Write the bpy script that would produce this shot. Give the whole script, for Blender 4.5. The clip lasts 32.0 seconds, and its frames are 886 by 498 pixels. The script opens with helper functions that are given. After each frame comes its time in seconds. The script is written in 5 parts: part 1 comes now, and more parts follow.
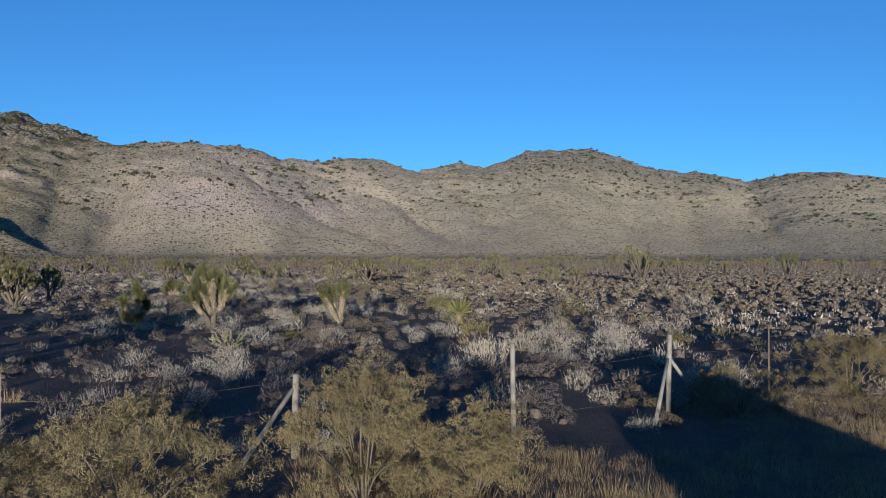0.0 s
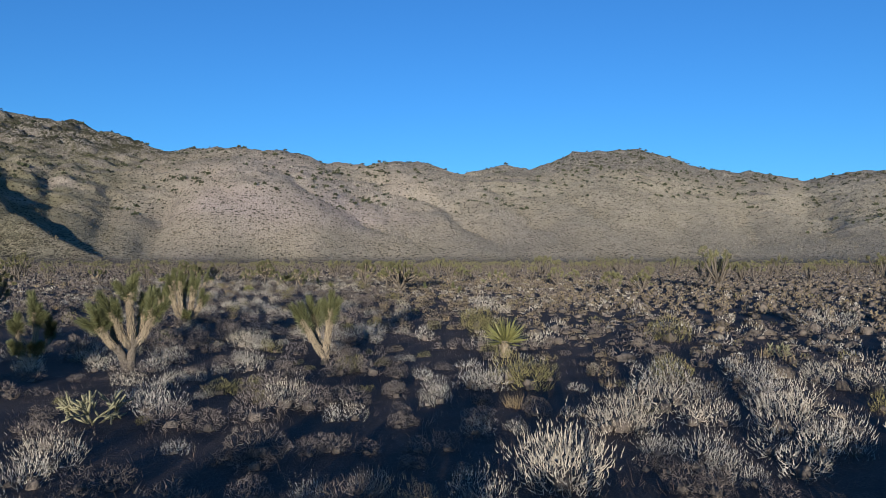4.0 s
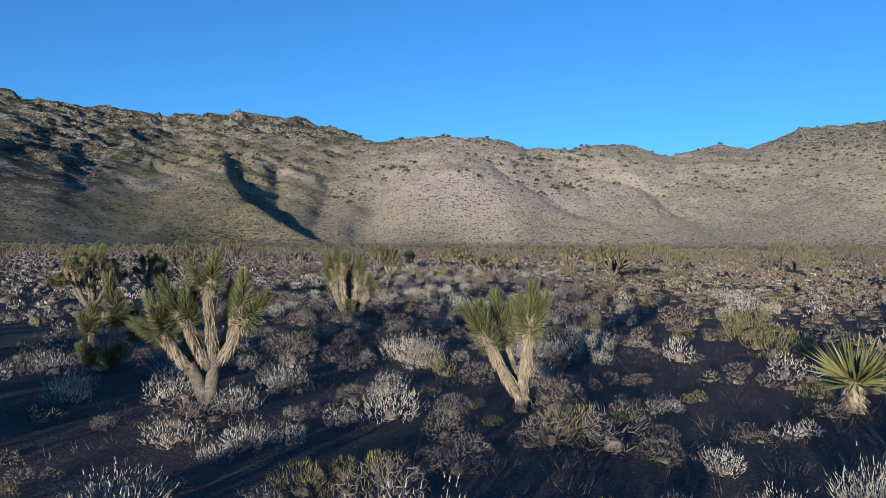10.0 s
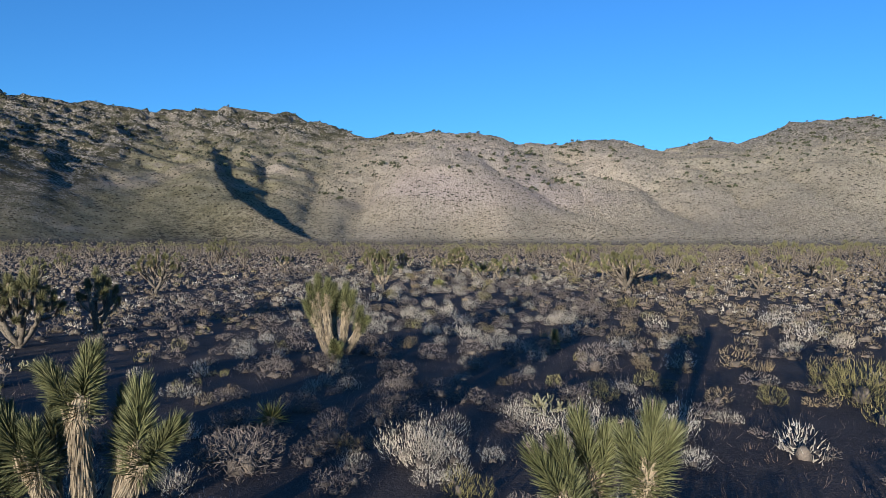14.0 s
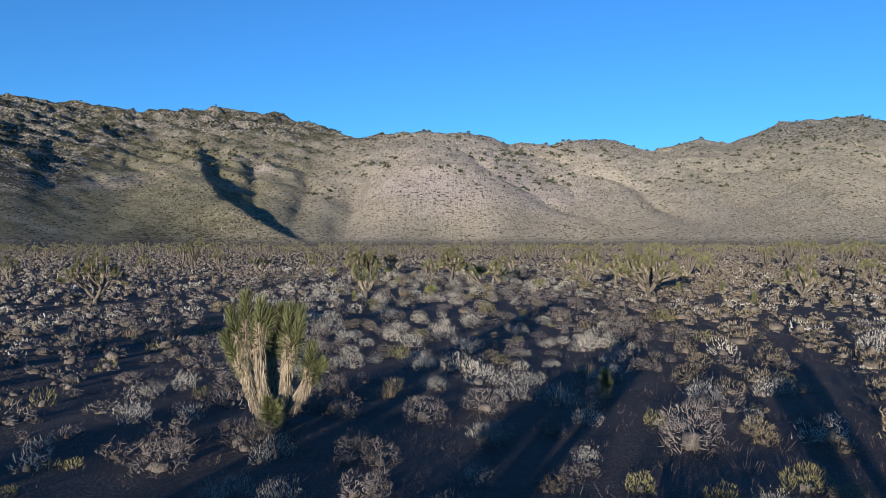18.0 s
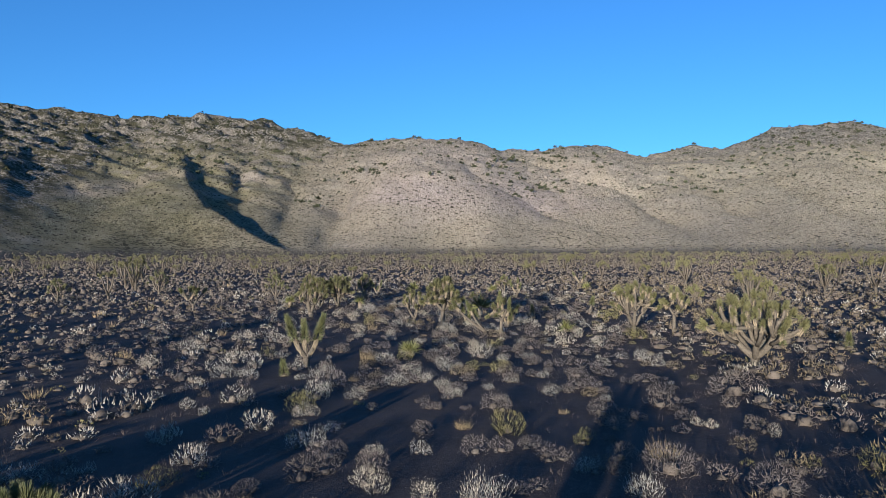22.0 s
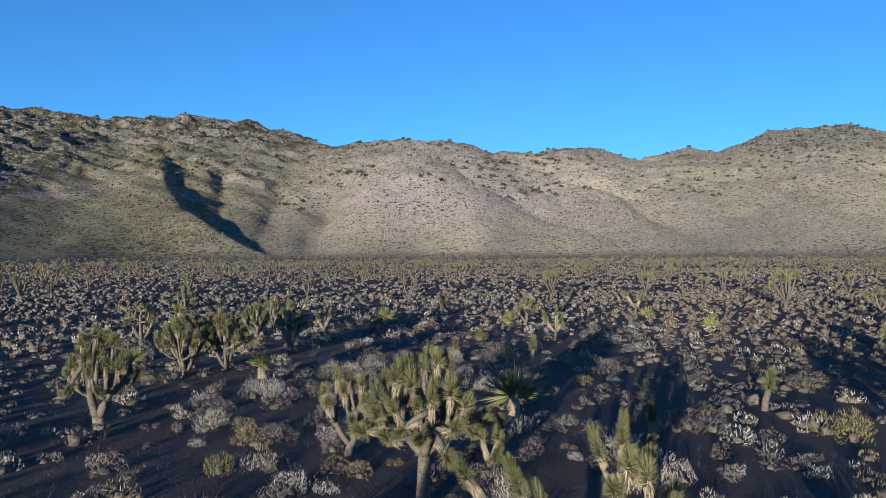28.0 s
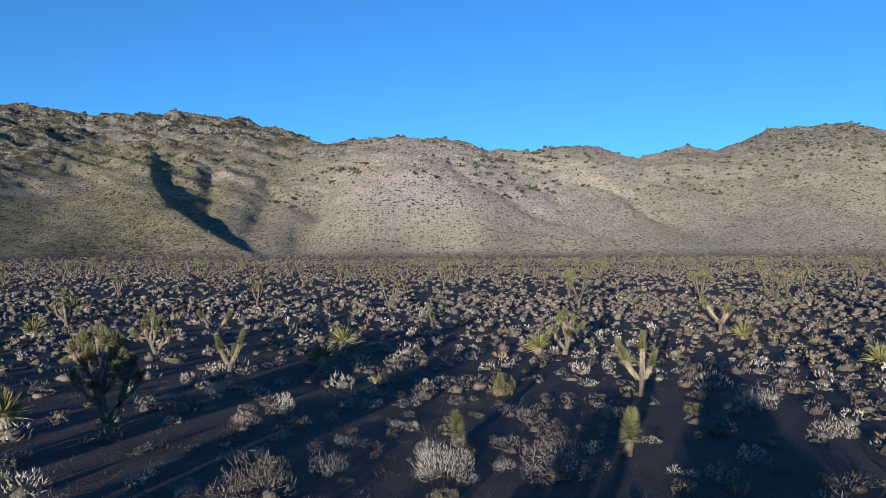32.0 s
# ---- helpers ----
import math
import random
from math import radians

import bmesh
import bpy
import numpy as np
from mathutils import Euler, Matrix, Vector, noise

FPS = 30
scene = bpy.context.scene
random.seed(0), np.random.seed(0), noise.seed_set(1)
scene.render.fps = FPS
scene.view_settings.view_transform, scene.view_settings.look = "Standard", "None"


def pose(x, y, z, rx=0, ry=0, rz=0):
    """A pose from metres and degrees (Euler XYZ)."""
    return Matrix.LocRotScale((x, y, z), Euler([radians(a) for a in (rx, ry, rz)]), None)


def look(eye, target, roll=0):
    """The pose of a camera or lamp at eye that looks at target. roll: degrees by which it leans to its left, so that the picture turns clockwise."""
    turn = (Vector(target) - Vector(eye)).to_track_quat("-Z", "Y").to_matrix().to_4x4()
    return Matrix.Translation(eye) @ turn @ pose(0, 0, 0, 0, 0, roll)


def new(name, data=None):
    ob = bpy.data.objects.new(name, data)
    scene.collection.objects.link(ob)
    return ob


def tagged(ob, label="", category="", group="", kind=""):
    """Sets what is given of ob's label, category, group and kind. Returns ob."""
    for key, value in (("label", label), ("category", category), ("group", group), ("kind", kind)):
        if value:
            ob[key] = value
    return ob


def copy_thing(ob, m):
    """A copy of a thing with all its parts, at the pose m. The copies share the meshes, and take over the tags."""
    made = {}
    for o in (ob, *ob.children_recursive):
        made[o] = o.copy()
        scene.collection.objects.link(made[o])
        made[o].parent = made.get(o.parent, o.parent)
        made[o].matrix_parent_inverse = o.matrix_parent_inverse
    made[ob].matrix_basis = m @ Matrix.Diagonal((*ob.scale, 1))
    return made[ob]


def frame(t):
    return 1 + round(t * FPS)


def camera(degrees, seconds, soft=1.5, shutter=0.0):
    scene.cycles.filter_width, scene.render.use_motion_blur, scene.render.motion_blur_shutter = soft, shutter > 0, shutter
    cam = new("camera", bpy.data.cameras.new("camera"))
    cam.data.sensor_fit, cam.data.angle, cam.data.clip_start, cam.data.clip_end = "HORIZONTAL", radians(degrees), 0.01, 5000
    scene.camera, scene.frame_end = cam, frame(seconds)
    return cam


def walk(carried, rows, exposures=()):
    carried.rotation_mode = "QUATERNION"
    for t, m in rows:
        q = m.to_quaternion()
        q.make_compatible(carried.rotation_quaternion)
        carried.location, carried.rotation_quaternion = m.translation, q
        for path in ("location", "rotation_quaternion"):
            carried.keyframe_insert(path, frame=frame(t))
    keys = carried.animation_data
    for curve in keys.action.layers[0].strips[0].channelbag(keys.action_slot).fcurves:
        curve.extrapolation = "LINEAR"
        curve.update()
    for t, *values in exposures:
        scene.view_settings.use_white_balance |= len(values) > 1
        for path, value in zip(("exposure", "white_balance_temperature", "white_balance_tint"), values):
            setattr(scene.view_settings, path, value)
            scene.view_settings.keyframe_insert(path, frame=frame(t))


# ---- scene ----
# ================= camera =================
cam = camera(63.9, 32.0, soft=0.5)
PATH = [
    (0, (0.00, 0.00, 2.595), (30.91, 95.09, 4.07), 0.16),
    (0.5, (0.30, 0.84, 2.570), (31.57, 95.81, 4.10), 0.05),
    (1, (0.70, 1.95, 2.565), (32.28, 96.81, 4.25), -0.05),
    (1.5, (1.15, 3.26, 2.570), (33.04, 98.02, 4.37), -0.12),
    (2, (1.62, 4.55, 2.627), (33.69, 99.25, 4.45), -0.15),
    (2.5, (2.06, 5.77, 2.650), (34.31, 100.41, 4.46), -0.18),
    (3, (2.47, 6.89, 2.627), (34.29, 101.67, 4.50), -0.18),
    (3.5, (2.81, 7.91, 2.609), (30.67, 103.94, 4.54), -0.11),
    (4, (3.08, 8.79, 2.604), (27.82, 105.66, 4.52), -0.01),
    (4.5, (3.27, 9.58, 2.590), (20.68, 108.03, 4.49), 0.08),
    (6.5, (3.77, 12.63, 2.503), (3.31, 112.63, 3.42), 0.11),
    (7, (3.81, 13.15, 2.473), (3.59, 113.15, 3.17), 0.08),
    (7.5, (3.83, 13.70, 2.446), (3.90, 113.69, 3.05), 0.06),
    (8, (3.84, 14.29, 2.412), (0.77, 114.25, 2.92), 0.07),
    (8.5, (3.86, 14.90, 2.384), (0.10, 114.83, 2.70), 0.12),
    (9, (3.87, 15.51, 2.360), (0.36, 115.45, 2.52), 0.18),
    (9.5, (3.85, 16.11, 2.345), (0.61, 116.06, 2.35), 0.27),
    (10, (3.82, 16.72, 2.368), (0.75, 116.67, 2.27), 0.39),
    (10.5, (3.72, 17.37, 2.730), (0.95, 117.33, 2.50), 0.42),
    (11, (3.66, 17.93, 2.978), (1.08, 117.89, 2.69), 0.34),
    (11.5, (3.60, 18.47, 2.946), (1.18, 118.45, 2.62), 0.29),
    (12, (3.51, 19.02, 2.928), (1.26, 118.99, 2.55), 0.30),
    (12.5, (3.45, 19.52, 3.135), (1.29, 119.50, 2.58), 0.25),
    (13, (3.38, 20.11, 3.151), (1.33, 120.09, 2.55), 0.19),
    (13.5, (3.30, 20.66, 3.155), (1.37, 120.64, 2.49), 0.16),
    (14, (3.21, 21.23, 3.177), (1.45, 121.22, 2.45), 0.15),
    (14.5, (3.14, 21.80, 3.211), (1.55, 121.78, 2.40), 0.12),
    (16.5, (3.02, 24.61, 3.235), (2.05, 124.60, 2.51), 0.08),
    (17, (3.01, 25.61, 3.251), (2.22, 125.60, 2.48), 0.04),
    (17.5, (2.98, 26.73, 3.217), (2.36, 126.73, 2.50), 0.02),
    (18, (2.95, 28.06, 3.162), (2.54, 128.05, 2.52), -0.03),
    (18.5, (2.95, 29.52, 3.144), (2.79, 129.52, 2.61), -0.07),
    (19, (2.93, 31.17, 3.430), (2.93, 131.17, 3.07), -0.08),
    (19.5, (2.97, 33.12, 3.774), (3.12, 133.12, 3.56), -0.12),
    (20, (3.03, 35.09, 3.859), (3.33, 135.09, 3.80), -0.20),
    (20.5, (3.09, 37.09, 3.887), (3.49, 137.09, 3.94), -0.27),
    (21, (3.12, 39.14, 3.990), (3.63, 139.14, 4.16), -0.28),
    (21.5, (3.16, 41.19, 4.119), (3.78, 141.19, 4.38), -0.27),
    (22, (3.14, 43.52, 4.309), (3.98, 143.51, 4.66), -0.28),
    (22.5, (3.21, 45.93, 4.478), (4.16, 145.93, 4.85), -0.27),
    (23, (3.25, 48.36, 4.595), (4.35, 148.35, 5.06), -0.24),
    (23.5, (3.33, 50.65, 4.705), (4.50, 150.64, 5.21), -0.24),
    (24, (3.32, 52.95, 4.876), (4.68, 152.94, 5.48), -0.28),
    (24.5, (3.31, 55.28, 4.917), (4.80, 155.26, 5.57), -0.32),
    (25, (3.30, 57.63, 4.849), (4.93, 157.61, 5.57), -0.35),
    (25.5, (3.35, 59.98, 4.810), (5.02, 159.96, 5.57), -0.33),
    (27.5, (3.48, 68.13, 4.664), (5.63, 168.10, 5.60), -0.27),
    (28, (3.54, 70.37, 4.604), (5.76, 170.34, 5.60), -0.28),
    (28.5, (3.60, 72.64, 4.565), (5.98, 172.61, 5.61), -0.30),
    (29, (3.68, 74.95, 4.513), (6.10, 174.91, 5.59), -0.30),
    (29.5, (3.75, 77.25, 4.456), (6.26, 177.21, 5.55), -0.25),
    (30, (3.79, 79.61, 4.416), (6.47, 179.57, 5.46), -0.20),
    (30.5, (3.89, 81.96, 4.308), (6.64, 181.91, 5.42), -0.19),
    (31, (3.95, 84.18, 4.270), (6.76, 184.14, 5.32), -0.21),
    (31.5, (4.04, 86.25, 4.186), (6.87, 186.20, 5.25), -0.22),
    (32, (4.12, 88.23, 4.109), (7.00, 188.19, 5.11), -0.23),
]
walk(cam, [(t, look(eye, target, roll)) for t, eye, target, roll in PATH], exposures=[(0, 0.59), (4, 0.61), (8, 0.76), (16, 0.89), (24, 0.91), (32, 0.91)])

# ================= world and sun =================
SUN_ELEV, SUN_TO = 4.6, 20.5          # degrees: height of the sun; the way its light goes, clockwise from +y
world = bpy.data.worlds.new("world")
scene.world = world
world.use_nodes = True
wn, wl = world.node_tree.nodes, world.node_tree.links
sky = wn.new("ShaderNodeTexSky")
sky.sky_type, sky.sun_disc = "NISHITA", False
sky.sun_elevation, sky.sun_rotation = radians(SUN_ELEV), radians(SUN_TO + 180)
sky.altitude, sky.air_density, sky.dust_density, sky.ozone_density = 1400, 1.0, 0.0, 3.0
deep = wn.new("ShaderNodeMix")
deep.data_type, deep.blend_type = "RGBA", "MULTIPLY"
deep.inputs[0].default_value = 1.0
deep.inputs[7].default_value = (0.485, 0.93, 1.34, 1)
wl.new(sky.outputs[0], deep.inputs[6])
wl.new(deep.outputs[2], wn["Background"].inputs[0])
wn["Background"].inputs[1].default_value = 0.132
sun = new("sun", bpy.data.lights.new("sun", "SUN"))
sun.data.energy, sun.data.angle, sun.data.color = 5.0, radians(0.5), (1.0, 0.92, 0.80)
a, e = radians(SUN_TO), radians(SUN_ELEV)
sun.matrix_world = look((0, 0, 60), Vector((0, 0, 60)) + Vector((math.sin(a) * math.cos(e), math.cos(a) * math.cos(e), -math.sin(e))))

# ================= materials =================
def material(name, dark, light, scale=4.0, fine=60.0, rough=0.9, bump=0.3, by_piece=0.25, coarse=0.12, third=None):
    """Two-scale mottled material; by_piece: how far single islands and objects differ in brightness."""
    m = bpy.data.materials.new(name)
    m.use_nodes = True
    n, l = m.node_tree.nodes, m.node_tree.links
    bsdf = n["Principled BSDF"]
    bsdf.inputs["Roughness"].default_value = rough
    bsdf.inputs["Specular IOR Level"].default_value = 0.25
    co = n.new("ShaderNodeTexCoord")
    geo = n.new("ShaderNodeNewGeometry")
    big, small = n.new("ShaderNodeTexNoise"), n.new("ShaderNodeTexNoise")
    big.inputs["Scale"].default_value, small.inputs["Scale"].default_value = scale, fine
    big.inputs["Detail"].default_value = 5
    l.new(geo.outputs["Position"], big.inputs["Vector"])
    l.new(geo.outputs["Position"], small.inputs["Vector"])
    ramp = n.new("ShaderNodeValToRGB")
    ramp.color_ramp.elements[0].position, ramp.color_ramp.elements[1].position = 0.32, 0.68
    ramp.color_ramp.elements[0].color, ramp.color_ramp.elements[1].color = (*dark, 1), (*light, 1)
    mixv = n.new("ShaderNodeMix")
    mixv.inputs[0].default_value = 0.4
    l.new(big.outputs[0], mixv.inputs[2])
    l.new(small.outputs[0], mixv.inputs[3])
    l.new(mixv.outputs[0], ramp.inputs[0])
    last = ramp.outputs[0]
    if third:
        far = n.new("ShaderNodeTexNoise")
        far.inputs["Scale"].default_value = coarse
        far.inputs["Detail"].default_value = 4
        l.new(geo.outputs["Position"], far.inputs["Vector"])
        step = n.new("ShaderNodeMapRange")
        step.inputs[1].default_value, step.inputs[2].default_value = 0.45, 0.62
        l.new(far.outputs[0], step.inputs[0])
        mc = n.new("ShaderNodeMix")
        mc.data_type = "RGBA"
        l.new(step.outputs[0], mc.inputs[0])
        l.new(last, mc.inputs[6])
        mc.inputs[7].default_value = (*third, 1)
        last = mc.outputs[2]
    info = n.new("ShaderNodeObjectInfo")
    add = n.new("ShaderNodeMath")
    l.new(geo.outputs["Random Per Island"], add.inputs[0])
    l.new(info.outputs["Random"], add.inputs[1])
    rng = n.new("ShaderNodeMapRange")
    rng.inputs[2].default_value = 2.0
    rng.inputs[3].default_value, rng.inputs[4].default_value = 1 - by_piece, 1 + by_piece
    l.new(add.outputs[0], rng.inputs[0])
    hsv = n.new("ShaderNodeHueSaturation")
    l.new(rng.outputs[0], hsv.inputs["Value"])
    l.new(last, hsv.inputs["Color"])
    l.new(hsv.outputs[0], bsdf.inputs["Base Color"])
    if bump:
        bp = n.new("ShaderNodeBump")
        bp.inputs["Strength"].default_value, bp.inputs["Distance"].default_value = bump, 0.3 / fine
        l.new(small.outputs[0], bp.inputs["Height"])
        l.new(bp.outputs[0], bsdf.inputs["Normal"])
    return m


M_PALE = material("pale_twigs", (0.122, 0.113, 0.098), (0.39, 0.361, 0.316), 0.9, 38, bump=0, coarse=0.25, third=(0.31, 0.275, 0.22))
M_GREY = material("grey_brown_twigs", (0.046, 0.039, 0.034), (0.176, 0.149, 0.134), 0.9, 38, bump=0)
M_TAN = material("tan_twigs", (0.065, 0.052, 0.033), (0.22, 0.175, 0.112), 0.9, 38, bump=0)
M_GREEN = material("yellow_green_twigs", (0.08, 0.074, 0.032), (0.195, 0.17, 0.077), 0.8, 38, bump=0)
# shade inside the bushes, put into the colour of their hearts; also woody stems
M_HEART = material("stems_and_shaded_hearts", (0.04, 0.033, 0.028), (0.175, 0.145, 0.12), 3.0, 40, bump=0.9)
M_GRASS = material("dry_grass", (0.16, 0.118, 0.065), (0.33, 0.25, 0.145), 0.8, 30, bump=0)
M_SHRUB = material("olive_twigs", (0.10, 0.083, 0.044), (0.20, 0.163, 0.09), 2.0, 40, bump=0)
M_LEAF = material("joshua_leaf", (0.072, 0.074, 0.034), (0.175, 0.165, 0.082), 3.0, 40, rough=0.55, bump=0)
M_YOUNG = material("young_joshua_leaf", (0.05, 0.057, 0.025), (0.155, 0.157, 0.073), 3.0, 40, rough=0.55, bump=0)
M_WOODLAND = material("far_joshua_leaf", (0.085, 0.082, 0.04), (0.155, 0.145, 0.075), 0.3, 6, bump=0)
M_YUCCA = material("yucca_leaf", (0.095, 0.10, 0.035), (0.19, 0.185, 0.07), 3.0, 40, rough=0.5, bump=0)
M_THATCH = material("dead_leaf_thatch", (0.19, 0.152, 0.105), (0.35, 0.285, 0.2), 5.0, 50, bump=0)
M_BARK = material("joshua_bark", (0.05, 0.042, 0.034), (0.15, 0.126, 0.10), 16.0, 32, bump=1.0)
M_LIMB = material("old_joshua_limb", (0.055, 0.046, 0.037), (0.175, 0.148, 0.118), 16.0, 32, bump=1.0)
M_CHOLLA = material("cholla_stem", (0.12, 0.115, 0.068), (0.24, 0.225, 0.14), 6.0, 60, bump=0.6)
M_WOOD = material("weathered_wood", (0.13, 0.12, 0.105), (0.25, 0.235, 0.21), 9.0, 80, bump=0.5)
M_STEEL = material("rusty_steel", (0.05, 0.045, 0.04), (0.13, 0.10, 0.075), 12.0, 90, rough=0.6, bump=0.2)
M_STONE = material("desert_stone", (0.20, 0.17, 0.15), (0.38, 0.33, 0.29), 8.0, 40, bump=0.5)
M_STUBBLE = material("low_dry_stubble", (0.105, 0.078, 0.062), (0.21, 0.16, 0.125), 0.5, 20, bump=0)
M_FLOWER = material("dried_flower_stalk", (0.22, 0.175, 0.14), (0.36, 0.30, 0.245), 8, 60, bump=0)
M_JUNIPER = material("juniper_green", (0.04, 0.045, 0.026), (0.075, 0.08, 0.045), 0.6, 3.0, bump=0)
M_SLOPE_BUSH = material("slope_brush", (0.075, 0.067, 0.042), (0.14, 0.12, 0.077), 0.05, 0.6, bump=0)
M_PAINT = material("van_paint", (0.55, 0.55, 0.54), (0.62, 0.62, 0.61), 1.0, 30, rough=0.35, bump=0)
M_RUBBER = material("tyre_rubber", (0.02, 0.02, 0.02), (0.04, 0.04, 0.04), 6.0, 60, bump=0.3)
M_GLASS = material("dark_glass", (0.02, 0.025, 0.03), (0.03, 0.035, 0.04), 1.0, 10, rough=0.08, bump=0)


def ground_material():
    """Sandy soil near, with gravel and brush litter; pinkish scree and grey outcrops on the slopes, told apart by height."""
    m = bpy.data.materials.new("desert_ground")
    m.use_nodes = True
    n, l = m.node_tree.nodes, m.node_tree.links
    bsdf = n["Principled BSDF"]
    bsdf.inputs["Roughness"].default_value = 0.95
    bsdf.inputs["Specular IOR Level"].default_value = 0.1
    geo = n.new("ShaderNodeNewGeometry")

    def tex(scale, detail=6, rough=0.6):
        t = n.new("ShaderNodeTexNoise")
        t.inputs["Scale"].default_value, t.inputs["Detail"].default_value, t.inputs["Roughness"].default_value = scale, detail, rough
        l.new(geo.outputs["Position"], t.inputs["Vector"])
        return t.outputs[0]

    def ramp(v, stops):
        r = n.new("ShaderNodeValToRGB")
        while len(r.color_ramp.elements) < len(stops):
            r.color_ramp.elements.new(0.5)
        for el, (p, c) in zip(r.color_ramp.elements, stops):
            el.position, el.color = p, (*c, 1)
        l.new(v, r.inputs[0])
        return r.outputs[0]

    def mix(f, c1, c2):
        x = n.new("ShaderNodeMix")
        x.data_type = "RGBA"
        l.new(f, x.inputs[0])
        l.new(c1, x.inputs[6])
        l.new(c2, x.inputs[7])
        return x.outputs[2]

    def span(v, lo, hi):
        r = n.new("ShaderNodeMapRange")
        r.inputs[1].default_value, r.inputs[2].default_value = lo, hi
        l.new(v, r.inputs[0])
        return r.outputs[0]

    soil = mix(span(tex(9, 4), 0.35, 0.7), ramp(tex(0.6), [(0.3, (0.043, 0.036, 0.033)), (0.7, (0.085, 0.07, 0.063))]),
               ramp(tex(45, 3), [(0.35, (0.032, 0.027, 0.025)), (0.65, (0.135, 0.111, 0.099))]))
    def dots(scale, lo, hi, seed=0.0):
        """Round brush spots of uneven size, one to a cell; 1 on a spot."""
        v = n.new("ShaderNodeTexVoronoi")
        v.inputs["Scale"].default_value, v.inputs["Randomness"].default_value = scale, 1.0
        l.new(geo.outputs["Position"], v.inputs["Vector"])
        grow = n.new("ShaderNodeSeparateColor")
        l.new(v.outputs["Color"], grow.inputs[0])
        d = n.new("ShaderNodeMath")
        d.operation = "MULTIPLY_ADD"
        l.new(grow.outputs[0], d.inputs[0])
        d.inputs[1].default_value = 0.35
        l.new(v.outputs["Distance"], d.inputs[2])
        return span(d.outputs[0], hi, lo)

    def both(a, b, how="MAXIMUM"):
        x = n.new("ShaderNodeMath")
        x.operation = how
        l.new(a, x.inputs[0])
        l.new(b, x.inputs[1])
        return x.outputs[0]

    brush = ramp(tex(0.05), [(0.3, (0.037, 0.034, 0.022)), (0.7, (0.08, 0.07, 0.046))])
    dark_brush = ramp(tex(0.08), [(0.3, (0.055, 0.054, 0.034)), (0.7, (0.105, 0.097, 0.06))])
    place_x = n.new("ShaderNodeSeparateXYZ")
    l.new(geo.outputs["Position"], place_x.inputs[0])
    sandy = mix(both(span(tex(0.0035, 3), 0.3, 0.55), span(place_x.outputs[0], 330, 90), "MULTIPLY"), ramp(tex(0.02), [(0.35, (0.45, 0.385, 0.275)), (0.65, (0.54, 0.465, 0.345))]),
                ramp(tex(0.03), [(0.35, (0.47, 0.385, 0.32)), (0.65, (0.56, 0.465, 0.40))]))
    sep = n.new("ShaderNodeSeparateXYZ")
    l.new(geo.outputs["Position"], sep.inputs[0])
    thick = both(span(sep.outputs[0], -50, -185), span(tex(0.012, 5), 0.2, 0.5), "MULTIPLY")
    sandy = mix(thick, sandy, ramp(tex(0.06), [(0.35, (0.19, 0.17, 0.10)), (0.65, (0.30, 0.268, 0.175))]))
    brushy = mix(both(dots(0.25, 0.38, 0.42), dots(0.46, 0.36, 0.40)), sandy, brush)
    rocky = ramp(tex(0.35, 8, 0.75), [(0.38, (0.10, 0.087, 0.07)), (0.58, (0.44, 0.39, 0.325))])
    light_stony = mix(both(both(dots(0.24, 0.42, 0.47), span(tex(0.045, 8, 0.75), 0.57, 0.61)), dots(0.5, 0.40, 0.45)), rocky, dark_brush)
    stony = mix(both(both(dots(0.24, 0.53, 0.6), span(tex(0.045, 8, 0.75), 0.5, 0.54)), dots(0.5, 0.53, 0.6)), rocky, dark_brush)
    stony = mix(span(place_x.outputs[0], -20, -140), light_stony, stony)
    height = n.new("ShaderNodeMath")
    height.operation = "MULTIPLY_ADD"
    l.new(tex(0.012, 5), height.inputs[0])
    height.inputs[1].default_value = 60.0
    l.new(sep.outputs[2], height.inputs[2])
    steep = n.new("ShaderNodeSeparateXYZ")
    l.new(geo.outputs["Normal"], steep.inputs[0])
    bare = ramp(tex(0.4, 8, 0.75), [(0.36, (0.10, 0.087, 0.07)), (0.62, (0.38, 0.335, 0.285))])
    west = n.new("ShaderNodeMath")
    west.operation = "MULTIPLY_ADD"
    aside = n.new("ShaderNodeMath")
    aside.operation = "MULTIPLY_ADD"
    l.new(sep.outputs[1], aside.inputs[0])
    aside.inputs[1].default_value = 0.43
    l.new(sep.outputs[0], aside.inputs[2])
    l.new(span(aside.outputs[0], 10, -50), west.inputs[0])
    west.inputs[1].default_value = 105.0
    l.new(height.outputs[0], west.inputs[2])
    far = mix(span(steep.outputs[2], 0.80, 0.62), mix(span(west.outputs[0], 140, 190), brushy, stony), bare)
    flat = n.new("ShaderNodeMapping")
    flat.inputs["Scale"].default_value = (0.012, 0.012, 0.11)
    flat.inputs["Rotation"].default_value = (0.12, 0.16, 0)
    l.new(geo.outputs["Position"], flat.inputs[0])
    band = n.new("ShaderNodeTexNoise")
    band.inputs["Scale"].default_value, band.inputs["Detail"].default_value, band.inputs["Roughness"].default_value = 1.0, 7, 0.68
    l.new(flat.outputs[0], band.inputs["Vector"])
    ledge = n.new("ShaderNodeMath")
    ledge.operation = "MULTIPLY"
    l.new(span(band.outputs[0], 0.56, 0.66), ledge.inputs[0])
    l.new(span(height.outputs[0], 82, 140), ledge.inputs[1])
    far = mix(ledge.outputs[0], far, bare)
